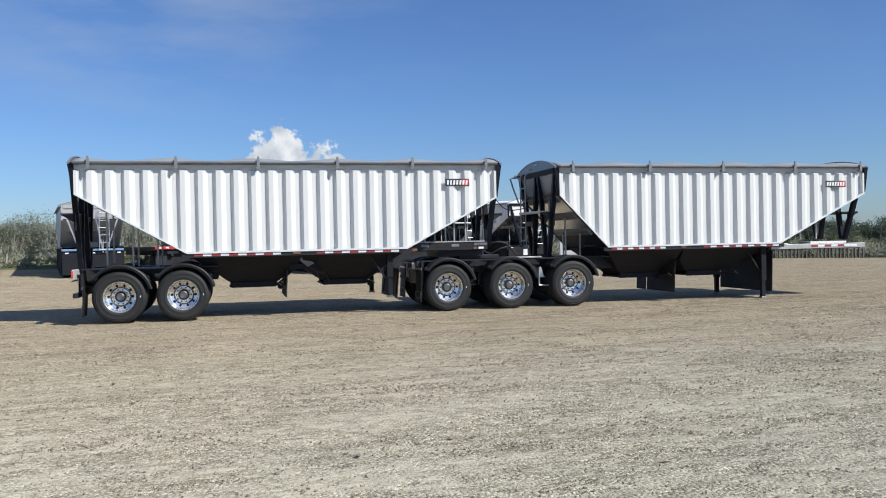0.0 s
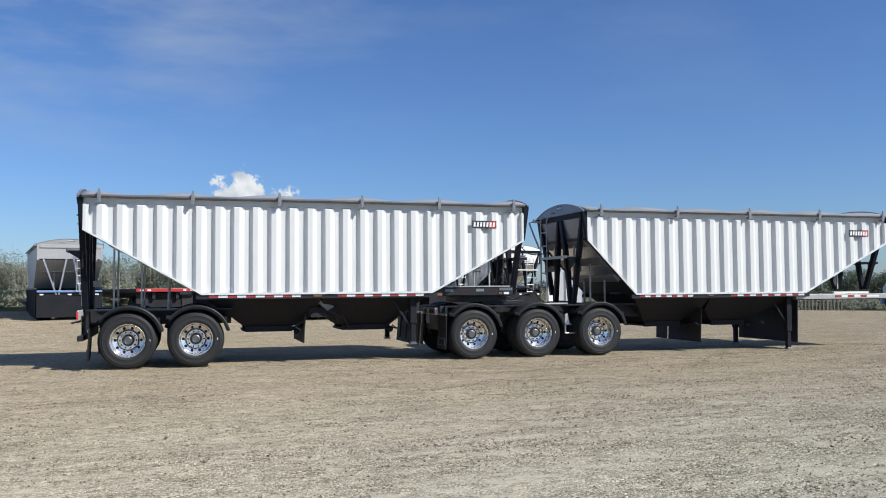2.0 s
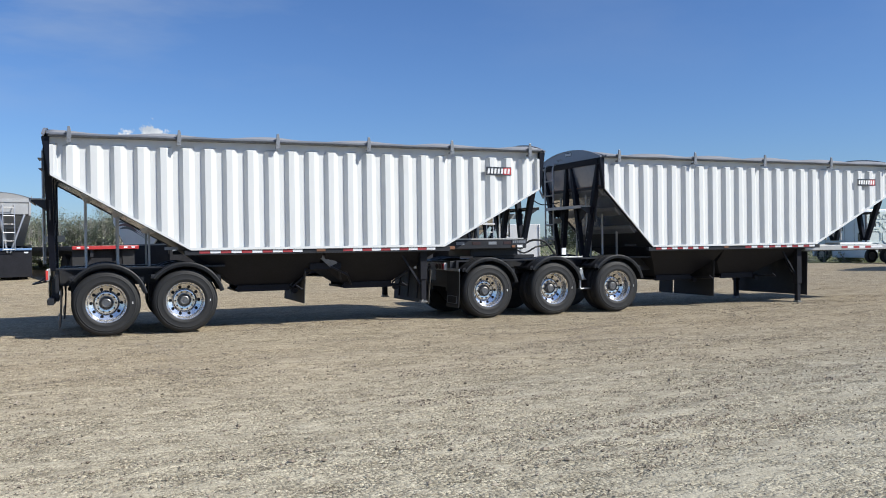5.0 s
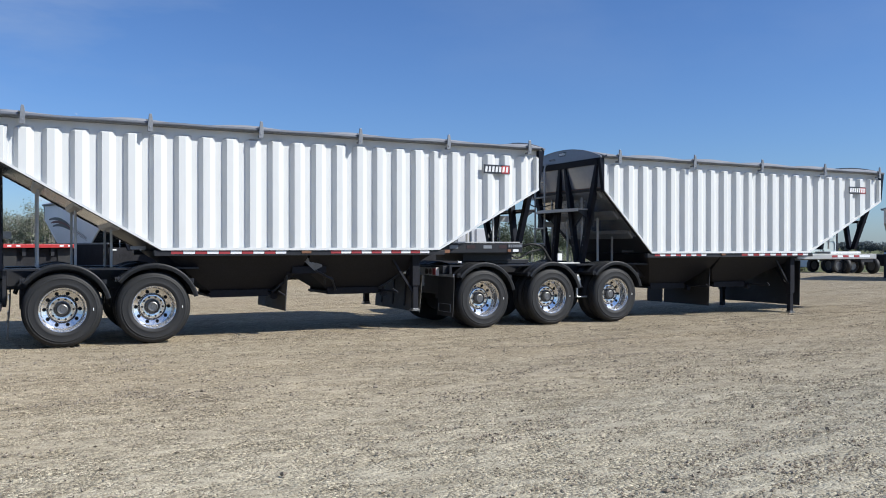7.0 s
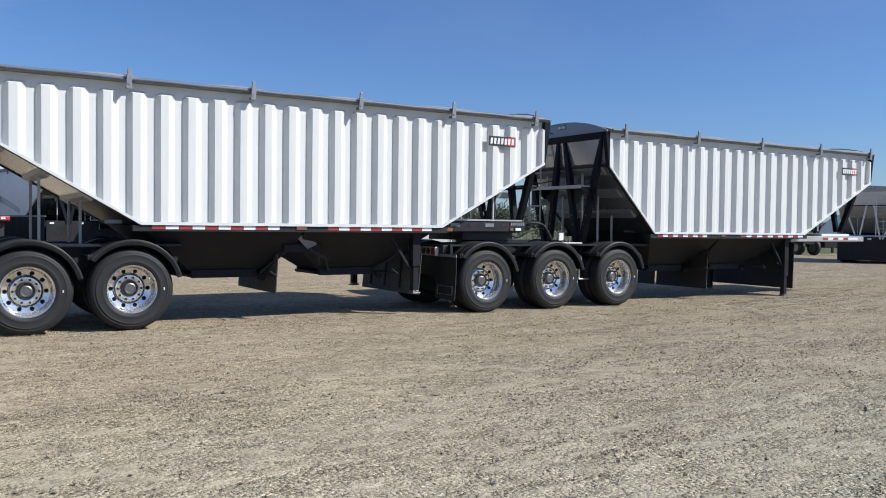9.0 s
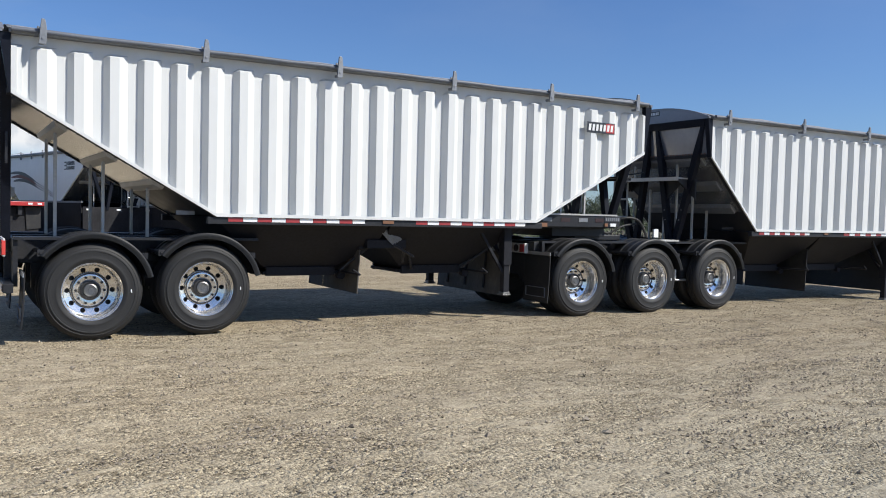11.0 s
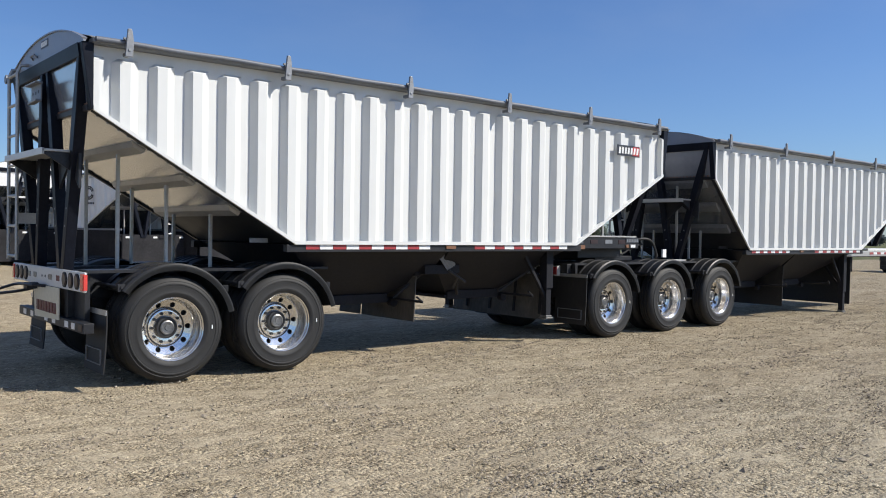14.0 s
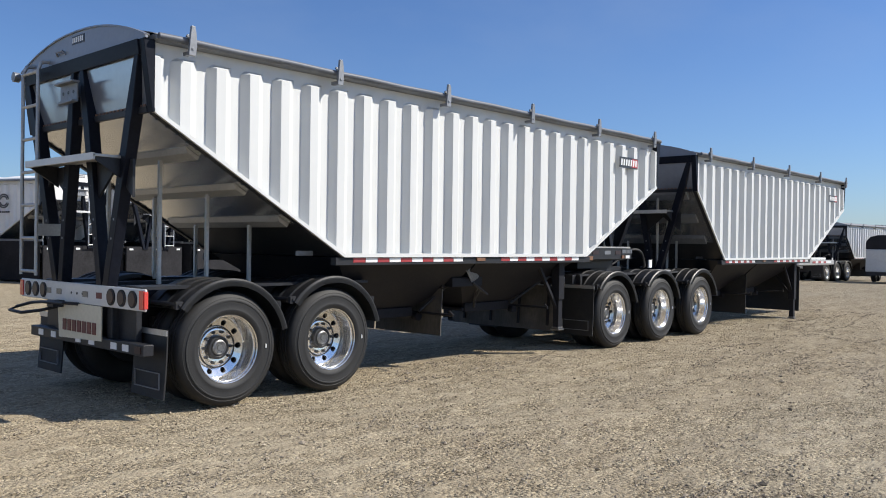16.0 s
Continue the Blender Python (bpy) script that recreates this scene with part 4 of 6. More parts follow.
def landing_leg(parent, x, y, ztop, zfoot):
    bm = bmesh.new()
    box(bm, x - 0.07, x + 0.07, y - 0.07, y + 0.07, zfoot + 0.45, ztop)
    box(bm, x - 0.05, x + 0.05, y - 0.05, y + 0.05, zfoot + 0.04, zfoot + 0.45)
    leg = part("landing_leg", bm, BLACK, parent, "black landing gear leg", bevel=0.006)
    bm = bmesh.new()
    box(bm, x - 0.075, x + 0.075, y - 0.075, y + 0.075, zfoot, zfoot + 0.02)
    box(bm, x - 0.06, x + 0.06, y - 0.06, y + 0.06, zfoot + 0.025, zfoot + 0.05)
    part("foot", bm, HUB, leg, "worn steel foot plate", bevel=0.004)
    bm = bmesh.new()
    beam(bm, (x, y, ztop - 0.75), (x - 0.45, y + 0.05, ztop - 0.05), 0.05, 0.04)
    beam(bm, (x, y, zfoot + 0.5), (x, y + 0.55, ztop - 0.1), 0.05, 0.04, ref=(1, 0, 0))
    part("brace", bm, BLACK, leg)


def splash_panel(parent, x, pieces, z0, z1, mat=None):
    for y0, y1 in pieces:
        bm = bmesh.new()
        hexa(bm, [(x - 0.03, y0, z0), (x - 0.015, y0, z0), (x - 0.015, y1, z0), (x - 0.03, y1, z0)], [(x, y0, z1), (x + 0.015, y0, z1), (x + 0.015, y1, z1), (x, y1, z1)])
        part("splash_panel", bm, mat or FLAP, parent, "hanging dusty rubber splash panel" if mat else "hanging black rubber splash panel")


def axle_set(parent, xs, z, half=False):
    """Wheels on both sides, axles, hangers, air bags and fenders."""
    wheel = make_wheel(parent, xs[0], z)
    fen = make_fender(parent, xs[0], z)
    bm = bmesh.new()
    x = xs[0]
    tube(bm, (x, 0.25, z), (x, 1.81, z), 0.065, 12)
    for y in (0.62, 1.44):
        box(bm, x - 0.50, x + 0.10, y - 0.05, y + 0.05, z - 0.06, z + 0.06)
        box(bm, x - 0.56, x - 0.42, y - 0.06, y + 0.06, z - 0.02, z + 0.46)
        tube(bm, (x + 0.20, y, z + 0.08), (x + 0.20, y, z + 0.42), 0.11, 14)
        box(bm, x + 0.05, x + 0.32, y - 0.06, y + 0.06, z + 0.02, z + 0.09)
    ax = part("axle", bm, SATIN, parent, "black axle with trailing arms", bevel=0.004)
    for x in xs[1:]:
        for o in (wheel, fen, ax):
            repeat(o, shift(x - xs[0]))
    base = parent.location
    for x in xs:
        cx, cy = x - base.x, YM - base.y
        spin = shift(cx, cy) @ Matrix.Rotation(math.pi, 4, "Z") @ shift(-(xs[0] - base.x), -cy)
        repeat(wheel, spin)
        repeat(fen, spin)


def rear_chassis(parent, x0, x1, y_out, z_top, drop):
    """Black deck and rails carrying the axles at the rear of a trailer."""
    bm = bmesh.new()
    for y in (0.60, 1.46):
        box(bm, x0, x1, y - 0.06, y + 0.06, z_top - 0.32, z_top - 0.02)
    for i in range(5):
        x = x0 + 0.05 + (x1 - x0 - 0.1) * i / 4
        box(bm, x - 0.04, x + 0.04, 0.66, 1.40, z_top - 0.24, z_top - 0.06)
    fr = part("chassis", bm, SATIN, parent, "black steel chassis rails", bevel=0.006)
    for y in (y_out, 2 * YM - y_out - 0.30):
        bm = bmesh.new()
        box(bm, x0 - 0.02, x1, y, y + 0.30, z_top - 0.03, z_top + 0.0)
        part("side_plate", bm, SATIN, fr)
    # plate added to block light and keep the space behind the bar dark
    bm = bmesh.new()
    box(bm, x0 - 0.03, x0 + 0.02, 0.08, 2 * YM - 0.08, z_top - 0.55, z_top - 0.02)
    part("tail_crossmember", bm, SATIN, fr)
    return fr


def hose(parent, pts, r=0.014, mat=None):
    """A sagging air line through the points."""
    smooth_pts = []
    P = [Vector(p) for p in pts]
    P = [P[0]] + P + [P[-1]]
    for i in range(1, len(P) - 2):
        for k in range(8):
            t = k / 8
            a, b, c, d = P[i - 1], P[i], P[i + 1], P[i + 2]
            smooth_pts.append(0.5 * ((2 * b) + (c - a) * t + (2 * a - 5 * b + 4 * c - d) * t * t + (3 * b - a - 3 * c + d) * t ** 3))
    smooth_pts.append(P[-1])
    bm = bmesh.new()
    pipe(bm, smooth_pts, r, 8)
    part("air_line", bm, mat or RUBBER, parent, "curved black air line", smooth=True)


def light_bar(parent, x, z0, z1):
    bm = bmesh.new()
    box(bm, x - 0.03, x - 0.004, Y0 - 0.008, Y1 + 0.05, z0, z1)
    bar = part("light_bar", bm, BAR, parent, "bright rear light bar with round lamps", bevel=0.008)
    zc = (z0 + z1) / 2
    for y in (Y0 + 0.20, Y0 + 0.40, Y0 + 0.60, Y1 - 0.15, Y1 - 0.34, Y1 - 0.53):
        bm = bmesh.new()
        tube(bm, (x - 0.040, y, zc), (x - 0.028, y, zc), 0.077, 20)
        part("lamp", bm, RUBBER, bar, "round dark red tail lamp in a black grommet", smooth=True)
        bm = bmesh.new()
        tube(bm, (x - 0.046, y, zc), (x - 0.040, y, zc), 0.058, 20, r1=0.061)
        part("lens", bm, LENS, bar, smooth=True)
    for y in (Y0 + 0.84, Y0 + 1.12, Y1 - 0.66, Y1 - 0.90):
        bm = bmesh.new()
        box(bm, x - 0.034, x - 0.029, y - 0.055, y + 0.055, zc - 0.028, zc + 0.028)
        part("marker", bm, BROWNMARK if y < 0.6 else HUB, bar, "small dark red marker lamp" if y < 0.6 else "small grey marker lamp")
    bm = bmesh.new()
    for k in (-0.12, 0.0, 0.12):
        tube(bm, (x - 0.034, YM + k, zc), (x - 0.029, YM + k, zc), 0.014, 10)
    part("bolt_hole", bm, DECAL, bar, kind="stuff")
    for y0, y1 in ((Y0 - 0.004, Y0 + 0.072), (Y1 - 0.026, Y1 + 0.046)):
        bm = bmesh.new()
        box(bm, x - 0.042, x - 0.030, y0, y1, z0 + 0.016, z1 - 0.016)
        part("end_lamp", bm, material_red, bar, "red corner reflector")
    bm = bmesh.new()
    box(bm, x - 0.036, x - 0.002, Y0 - 0.016, Y0 - 0.008, z0 + 0.022, z1 - 0.022)
    part("side_reflector", bm, material_red, bar, "red side reflector")
    return bar


material_red = material("bright_red_lens", (0.62, 0.06, 0.05), 0.25, var=0.1, coarse=6, fine=60, coat=0.4)


# rear trailer of the train
SA = Shape(-0.79, 8.25, 1.39, 6.13, 3.245, 2.70, 2.57, 1.44)
trailer_a = thing("grain_trailer", (3.7, YM, 0), "white corrugated tandem-axle grain hopper trailer with black frame", "trailer", "coupled grain trailers")
hopper_body(trailer_a, SA, [-0.50, 1.21, 2.89, 4.58, 6.26, 7.97], WHITE, True, front_struts=(6.72, 7.22, 7.72), rear_struts=(-0.285, 0.24, 0.755))
hopper_pair(trailer_a, SA, ((2.32, 3.22), (4.36, 5.26)))
rear_chassis(trailer_a, -0.72, 2.0, 0.02, 1.15, 0.0)
axle_set(trailer_a, (0.03, 1.295), 0.55)
light_bar(trailer_a, -0.835, 0.952, 1.145)
make_ladder(trailer_a, -1.0, 1.66, 2.03, 1.20, 3.36, STRUT)
tape(trailer_a, [(1.53, 3.34, 10, 0), (4.10, 5.94, 10, 0)], Y0 + 0.015, 1.385)
name_board(trailer_a, 7.04, 7.60, 2.82, 2.985, Y0 - 0.002)
bm = bmesh.new()
box(bm, 3.60, 3.76, Y0 + 0.0, Y0 + 0.02, 1.365, 1.41)
part("side_marker", bm, AMBER, trailer_a, "amber side marker lamp")
bm = bmesh.new()
box(bm, 0.98, 1.20, 0.015, 0.03, 1.43, 1.48)
part("rating_plate", bm, GALV, trailer_a, "small grey data plate")
make_flap(trailer_a, -0.665, -0.30, 0.28, 0.17, 0.78)
make_flap(trailer_a, -0.665, 1.78, 2.36, 0.17, 0.78)
# under-run bar, step and hitch at the back
bm = bmesh.new()
box(bm, -0.86, -0.76, Y0 + 0.02, 2.12, 0.56, 0.66)
for y in (0.45, 1.55):
    box(bm, -0.82, -0.74, y - 0.05, y + 0.05, 0.66, 0.97)
bar = part("underrun_bar", bm, SATIN, trailer_a, "black under-run bar with reflectors", bevel=0.006)
for i, y in enumerate((-0.16, 0.06, 0.28, 0.72, 1.00, 1.56, 1.86)):
    bm = bmesh.new()
    box(bm, -0.866, -0.86, y - 0.055, y + 0.055, 0.58, 0.64)
    part("reflector", bm, LENS if y == -0.16 else WTAPE, bar, "dusty white reflector")
bm = bmesh.new()
hexa(bm, [(-0.875, 0.50, 0.63), (-0.865, 0.50, 0.63), (-0.865, 1.40, 0.60), (-0.875, 1.40, 0.60)], [(-0.875, 0.50, 0.95), (-0.865, 0.50, 0.95), (-0.865, 1.44, 0.95), (-0.875, 1.44, 0.95)])
plate = part("number_panel", bm, PLATE, trailer_a, "pale metal panel with dark block marks")
bm = bmesh.new()
for i in range(7):
    y = 0.60 + 0.105 * i
    box(bm, -0.882, -0.876, y, y + 0.075, 0.68, 0.79)
part("marking", bm, BROWNMARK, plate, kind="stuff")
bm = bmesh.new()
pipe(bm, [(-0.86, 0.98, 0.945), (-0.97, 1.08, 0.955), (-1.00, 1.50, 0.945), (-1.00, 1.76, 0.925), (-1.09, 1.90, 0.88), (-1.17, 1.86, 0.85), (-1.18, 1.55, 0.845), (-1.06, 1.40, 0.87), (-0.90, 1.38, 0.90)], 0.016, 8)
box(bm, -0.98, -0.86, 1.30, 1.44, 0.90, 0.965)
part("tow_handle", bm, SATIN, trailer_a, smooth=True)
# gooseneck over the fifth wheel
bm = bmesh.new()
box(bm, 6.05, 8.10, 0.20, 1.86, 1.34, 1.38)
neck = part("gooseneck", bm, SATIN, trailer_a, "black gooseneck frame under the front slope", bevel=0.006)
for y0, y1 in ((0.10, 0.20), (1.86, 1.96)):
    bm = bmesh.new()
    box(bm, 6.05, 8.12, y0, y1, 1.36, 1.54)
    part("neck_rail", bm, SATIN, neck, bevel=0.006)
bm = bmesh.new()
box(bm, 7.0, 8.1, 0.45, 1.6, 1.20, 1.34)
part("coupler_plate", bm, SATIN, neck, bevel=0.006)
for x in (6.5, 7.2, 7.9):
    bm = bmesh.new()
    box(bm, x - 0.04, x + 0.04, 0.20, 1.86, 1.38, 1.50)
    part("neck_crossmember", bm, SATIN, neck, bevel=0.006)
for i, x in enumerate((6.62, 6.98, 7.34, 7.68)):
    bm = bmesh.new()
    box(bm, x - 0.09, x + 0.09, 0.094, 0.10, 1.44, 1.50)
    part("reflector", bm, LENS if i % 2 else GALV, neck, "dusty reflector strip")
bm = bmesh.new()
box(bm, 7.78, 8.12, 0.090, 0.098, 1.45, 1.53)
part("badge", bm, DECAL, neck)
bm = bmesh.new()
for i in range(7):
    box(bm, 7.80 + 0.044 * i, 7.83 + 0.044 * i, 0.086, 0.090, 1.465, 1.515)
part("badge_marking", bm, GALV, neck, kind="stuff")
bm = bmesh.new()
box(bm, 6.24, 6.36, Y0 + 0.03, Y0 + 0.05, 1.36, 1.42)
part("marker_lamp", bm, AMBER, neck, "amber marker lamp")
bm = bmesh.new()
box(bm, 7.78, 7.85, 0.080, 0.10, 1.375, 1.425)
part("marker_lamp", bm, AMBER, neck, "amber marker lamp")
bm = bmesh.new()
box(bm, 7.90, 8.02, 0.080, 0.10, 1.375, 1.425)
part("white_marker", bm, WTAPE, neck)
bm = bmesh.new()
box(bm, 6.45, 8.05, 0.085, 0.135, 1.543, 1.568)
part("rail_edge", bm, STRUT, neck, "pale edge strip on the neck rail")
make_ladder(trailer_a, 8.42, 1.45, 1.85, 1.60, 3.1, STRUT)
landing_leg(trailer_a, 5.76, -0.02, 1.36, 0.33)
landing_leg(trailer_a, 5.68, 2.08, 1.36, 0.33)
splash_panel(trailer_a, 3.49, ((0.22, 1.43), (1.47, 2.0)), 0.39, 0.99, DUSTY)
# crossmember and thin grey slats between the two funnels
bm = bmesh.new()
box(bm, 3.55, 4.15, 0.10, 0.22, 1.02, 1.14)
box(bm, 3.55, 4.15, 1.84, 1.96, 1.02, 1.14)
box(bm, 3.48, 3.58, 0.22, 1.90, 1.0, 1.10)
part("crossmember", bm, BLACK, trailer_a, bevel=0.005)
for k in range(4):
    bm = bmesh.new()
    beam(bm, (3.73 + 0.042 * k, 0.02, 1.26 + 0.014 * k), (3.95 + 0.038 * k, 0.10, 1.08 + 0.018 * k), 0.008, 0.042)
    part("deflector_slat", bm, GALV, trailer_a, "thin grey slanted slat")
for p, q in (((4.28, 0.30, 1.02), (4.46, 0.50, 0.70)), ((3.30, 0.45, 0.70), (3.62, 0.30, 1.0)), ((3.95, 0.10, 1.07), (4.28, 0.12, 0.90)), ((4.12, 0.11, 0.98), (4.18, 0.26, 0.82)), ((5.3, 0.5, 0.72), (5.75, 0.2, 1.1))):
    bm = bmesh.new()
    tube(bm, p, q, 0.02, 8)
    part("gate_linkage", bm, SATIN, trailer_a)
# wide dusty stone guard ahead of the next bogie
bm = bmesh.new()
hexa(bm, [(5.96, 0.2, 0.28), (5.97, 0.2, 0.28), (5.97, 2.3, 0.28), (5.96, 2.3, 0.28)], [(6.02, 0.2, 0.96), (6.03, 0.2, 0.96), (6.03, 2.3, 0.96), (6.02, 2.3, 0.96)])
guard = part("stone_guard", bm, DUSTY, trailer_a, "dusty black rubber stone guard across the frame")
for y in (0.3, 0.85, 1.4, 1.95):
    bm = bmesh.new()
    beam(bm, (5.955, y, 0.36), (6.01, y, 1.0), 0.04, 0.02)
    part("guard_stay", bm, BLACK, guard)

# lead trailer of the train
DB = 0.075
SB = Shape(9.81, 18.30, 11.03, 15.76, 3.185, 2.61, 2.60, 1.36, DB)
SB.sign = False
trailer_b = thing("grain_trailer", (12.5, YM, -DB), "white corrugated tri-axle grain hopper trailer with black frame and fifth wheel", "trailer", "coupled grain trailers")
hopper_body(trailer_b, SB, [10.11, 12.10, 14.09, 16.14, 18.10], WHITE, True, front_struts=(16.45, 16.95, 17.45), rear_struts=(9.86, 10.27, 10.65))
hopper_pair(trailer_b, SB, ((11.75, 12.65), (13.62, 14.5)))
fr = rear_chassis(trailer_b, 6.55, 11.9, 0.10, 1.13, DB)
axle_set(trailer_b, (7.09, 8.60, 10.14), 0.515)
make_ladder(trailer_b, 9.60, 1.52, 1.88, 1.50, 3.26, STRUT)
bm = bmesh.new()
pipe(bm, [(9.66, 1.95, 3.16), (9.52, 2.22, 3.19), (9.47, 2.30, 3.17), (9.50, 2.10, 2.85), (9.56, 1.90, 2.50)], 0.022, 8)
part("tarp_crank", bm, STRUT, trailer_b, "dull tarp crank arm", smooth=True)
tape(trailer_b, [(11.12, 12.55, 10, 0), (13.60, 15.72, 12, 0)], Y0 + 0.015, 1.305)
name_board(trailer_b, 17.12, 17.72, 2.75, 2.915, Y0 - 0.002)
bm = bmesh.new()
box(bm, 12.98, 13.10, Y0, Y0 + 0.02, 1.29, 1.33)
part("side_marker", bm, AMBER, trailer_b, "amber side marker lamp")
bm = bmesh.new()
box(bm, 10.55, 10.85, 0.085, 0.10, 1.36, 1.40)
part("rating_plate", bm, SATIN, trailer_b, "small dark data plate")
bm = bmesh.new()
box(bm, 8.62, 9.45, 0.05, 0.30, 1.135, 1.165)
part("tread_plate", bm, STRUT, fr, "dull aluminium walkway plate", bevel=0.004)
bm = bmesh.new()
box(bm, 7.55, 8.55, 0.55, 1.51, 1.14, 1.22)
lathe(bm, [(0.02, 0.0), (0.02, 0.02)], (8.0, 1.03, 1.2), 8, closed=False)
part("fifth_wheel", bm, SATIN, trailer_b, "greasy black fifth wheel plate", bevel=0.02)
bm = bmesh.new()
box(bm, 6.42, 6.58, 0.16, 1.90, 0.98, 1.12)
tail = part("tail_beam", bm, SATIN, trailer_b, "black tail beam", bevel=0.006)
bm = bmesh.new()
box(bm, 6.35, 6.42, 0.30, 1.26, 0.935, 1.085)
box(bm, 6.375, 6.385, 0.86, 1.14, 0.72, 0.935)
cluster = part("lamp_bar", bm, BAR, tail, "pale lamp bar with hanging plate", bevel=0.004)
for y in (0.52, 0.68, 1.10):
    bm = bmesh.new()
    tube(bm, (6.335, y, 1.01), (6.35, y, 1.01), 0.055, 16)
    part("lamp", bm, LENS, cluster, smooth=True)
bm = bmesh.new()
box(bm, 6.338, 6.35, 0.31, 0.42, 0.95, 1.07)
part("end_lamp", bm, RED, cluster)
make_flap(trailer_b, 6.46, -0.20, 0.42, 0.20, 0.97)
make_flap(trailer_b, 6.46, 1.64, 2.26, 0.20, 0.97)
bm = bmesh.new()
prism_y(bm, [(9.36, 0.66), (9.38, 0.90), (9.44, 0.92), (9.50, 0.70), (9.56, 0.66)], 0.06, 0.12)
box(bm, 9.36, 9.72, 0.02, 0.10, 0.46, 0.49)
box(bm, 9.36, 9.40, 0.04, 0.08, 0.49, 0.70)
part("air_tank_bracket", bm, ALU, trailer_b, "bright bracket between the wheels", bevel=0.01)
bm = bmesh.new()
tube(bm, (9.40, 0.25, 0.78), (9.40, 1.80, 0.78), 0.11, 16)
part("air_tank", bm, SATIN, trailer_b, smooth=True)
bm = bmesh.new()
box(bm, 9.08, 9.18, 0.28, 0.31, 1.20, 1.34)
part("warning_sign", bm, SIGNWHITE, trailer_b, "small white notice plate")
hose(trailer_b, [(8.15, 0.35, 1.42), (8.35, 0.22, 1.52), (8.62, 0.20, 1.48), (8.85, 0.25, 1.25), (9.0, 0.4, 1.2)], 0.022)
hose(trailer_b, [(8.10, 0.7, 1.40), (8.35, 0.65, 1.25), (8.65, 0.60, 1.38), (9.1, 0.75, 1.42)], 0.018)
hose(trailer_b, [(8.45, 1.2, 3.0), (8.7, 1.0, 2.5), (8.95, 0.9, 2.3), (9.4, 0.9, 2.35)], 0.012)
landing_leg(trailer_b, 15.40, -0.02, 1.28, -0.055)
landing_leg(trailer_b, 15.40, 2.05, 1.28, -0.055)
splash_panel(trailer_b, 13.0, ((0.10, 1.52), (1.58, 2.10)), 0.18, 1.0)
splash_panel(trailer_b, 15.64, ((-0.10, 2.2),), 0.12, 1.16)
bm = bmesh.new()
box(bm, 15.7, 18.5, 0.14, 1.92, 1.16, 1.20)
neck_b = part("gooseneck", bm, SATIN, trailer_b, "black nose frame with dull side rails and reflective strips", bevel=0.006)
for y0, y1 in ((0.02, 0.14), (1.92, 2.04)):
    bm = bmesh.new()
    box(bm, 15.7, 18.55, y0, y1, 1.18, 1.30)
    part("neck_rail", bm, STRUT, neck_b, bevel=0.006)
for i in range(7):
    bm = bmesh.new()
    box(bm, 16.9 + 0.2 * i, 17.09 + 0.2 * i, 0.012, 0.02, 1.22, 1.27)
    part("reflector", bm, RED if i % 2 == 0 and i < 6 else WTAPE, neck_b)
bm = bmesh.new()
box(bm, 16.9, 18.0, 0.06, 0.5, 1.31, 1.36)
part("tread_plate", bm, WTAPE, neck_b, "pale walkway plate")


# ---- parked equipment behind ----
def park(x, y, rz, back=(-0.8, YM), root_at=(3.7, YM)):
    """Pose that puts a parked trailer's rear end at (x, y), turned by rz degrees."""
    return shift(x, y, rise(x, y)) @ Matrix.Rotation(radians(rz), 4, "Z") @ shift(root_at[0] - back[0], root_at[1] - back[1])


turn = shift(37.05, 10.15, rise(46, 10)) @ Matrix.Rotation(radians(-4), 4, "Z") @ shift(0.8, -YM)
tagged(copy_thing(trailer_b, turn @ trailer_b.matrix_basis), "distant parked white grain trailer with black frame", group="parked grain trailers")


def plain_trailer(mat, depth, post, label):
    """A second make of hopper trailer, with flatter sides."""
    s = Shape(-0.79, 8.25, 1.39, 6.13, 3.20, 2.62, 2.57, 1.40)
    s.post, s.braced, s.pale = post, post is ALU, post is NAVY
    root = thing("grain_trailer", (3.7, YM, 0), label, "trailer", "parked grain trailers")
    hopper_body(root, s, [-0.3, 1.5, 3.3, 5.1, 6.9], mat, False, front_struts=(6.8,), rear_struts=(0.1,), depth=depth)
    hopper_pair(root, s, ((2.32, 3.22), (4.36, 5.26)))
    rear_chassis(root, -0.72, 2.0, 0.02, 1.15, 0.0)
    axle_set(root, (0.0, 1.28), 0.546)
    make_ladder(root, -1.0, 0.35, 0.77, 1.20, 3.0, ALU)
    # dark sheets added below the deck in place of the hoppers' shade
    for y in (Y0 - 0.03, Y1 + 0.02):
        bm = bmesh.new()
        box(bm, -0.7, 8.0, y, y + 0.01, 0.10, 1.33)
        part("side_skirt", bm, FILLBLACK, root, "dark sheet standing in for the shaded hoppers")
        bm = bmesh.new()
        box(bm, -0.8, 8.1, y - 0.01, y + 0.02, 1.335, 1.40)
        part("deck_rail", bm, GALV, root, "pale deck rail")
    bm = bmesh.new()
    box(bm, -0.82, -0.76, Y0, Y1, 0.12, 1.20)
    part("tail_panel", bm, BLACK if post is ALU else FILLBLACK, root, "black tail panel", bevel=0.01)
    if s.braced:
        bm = bmesh.new()
        box(bm, -0.90, -0.82, Y0, Y1, 1.20, 1.29)
        part("tail_rail", bm, BLUEPAINT, root, "blue tail rail", bevel=0.008)
    for y in (Y0 + 0.2, Y1 - 0.2, YM):
        bm = bmesh.new()
        box(bm, -0.83, -0.82, y - 0.08, y + 0.08, 1.08, 1.14)
        part("reflector", bm, WTAPE, root)
    return root


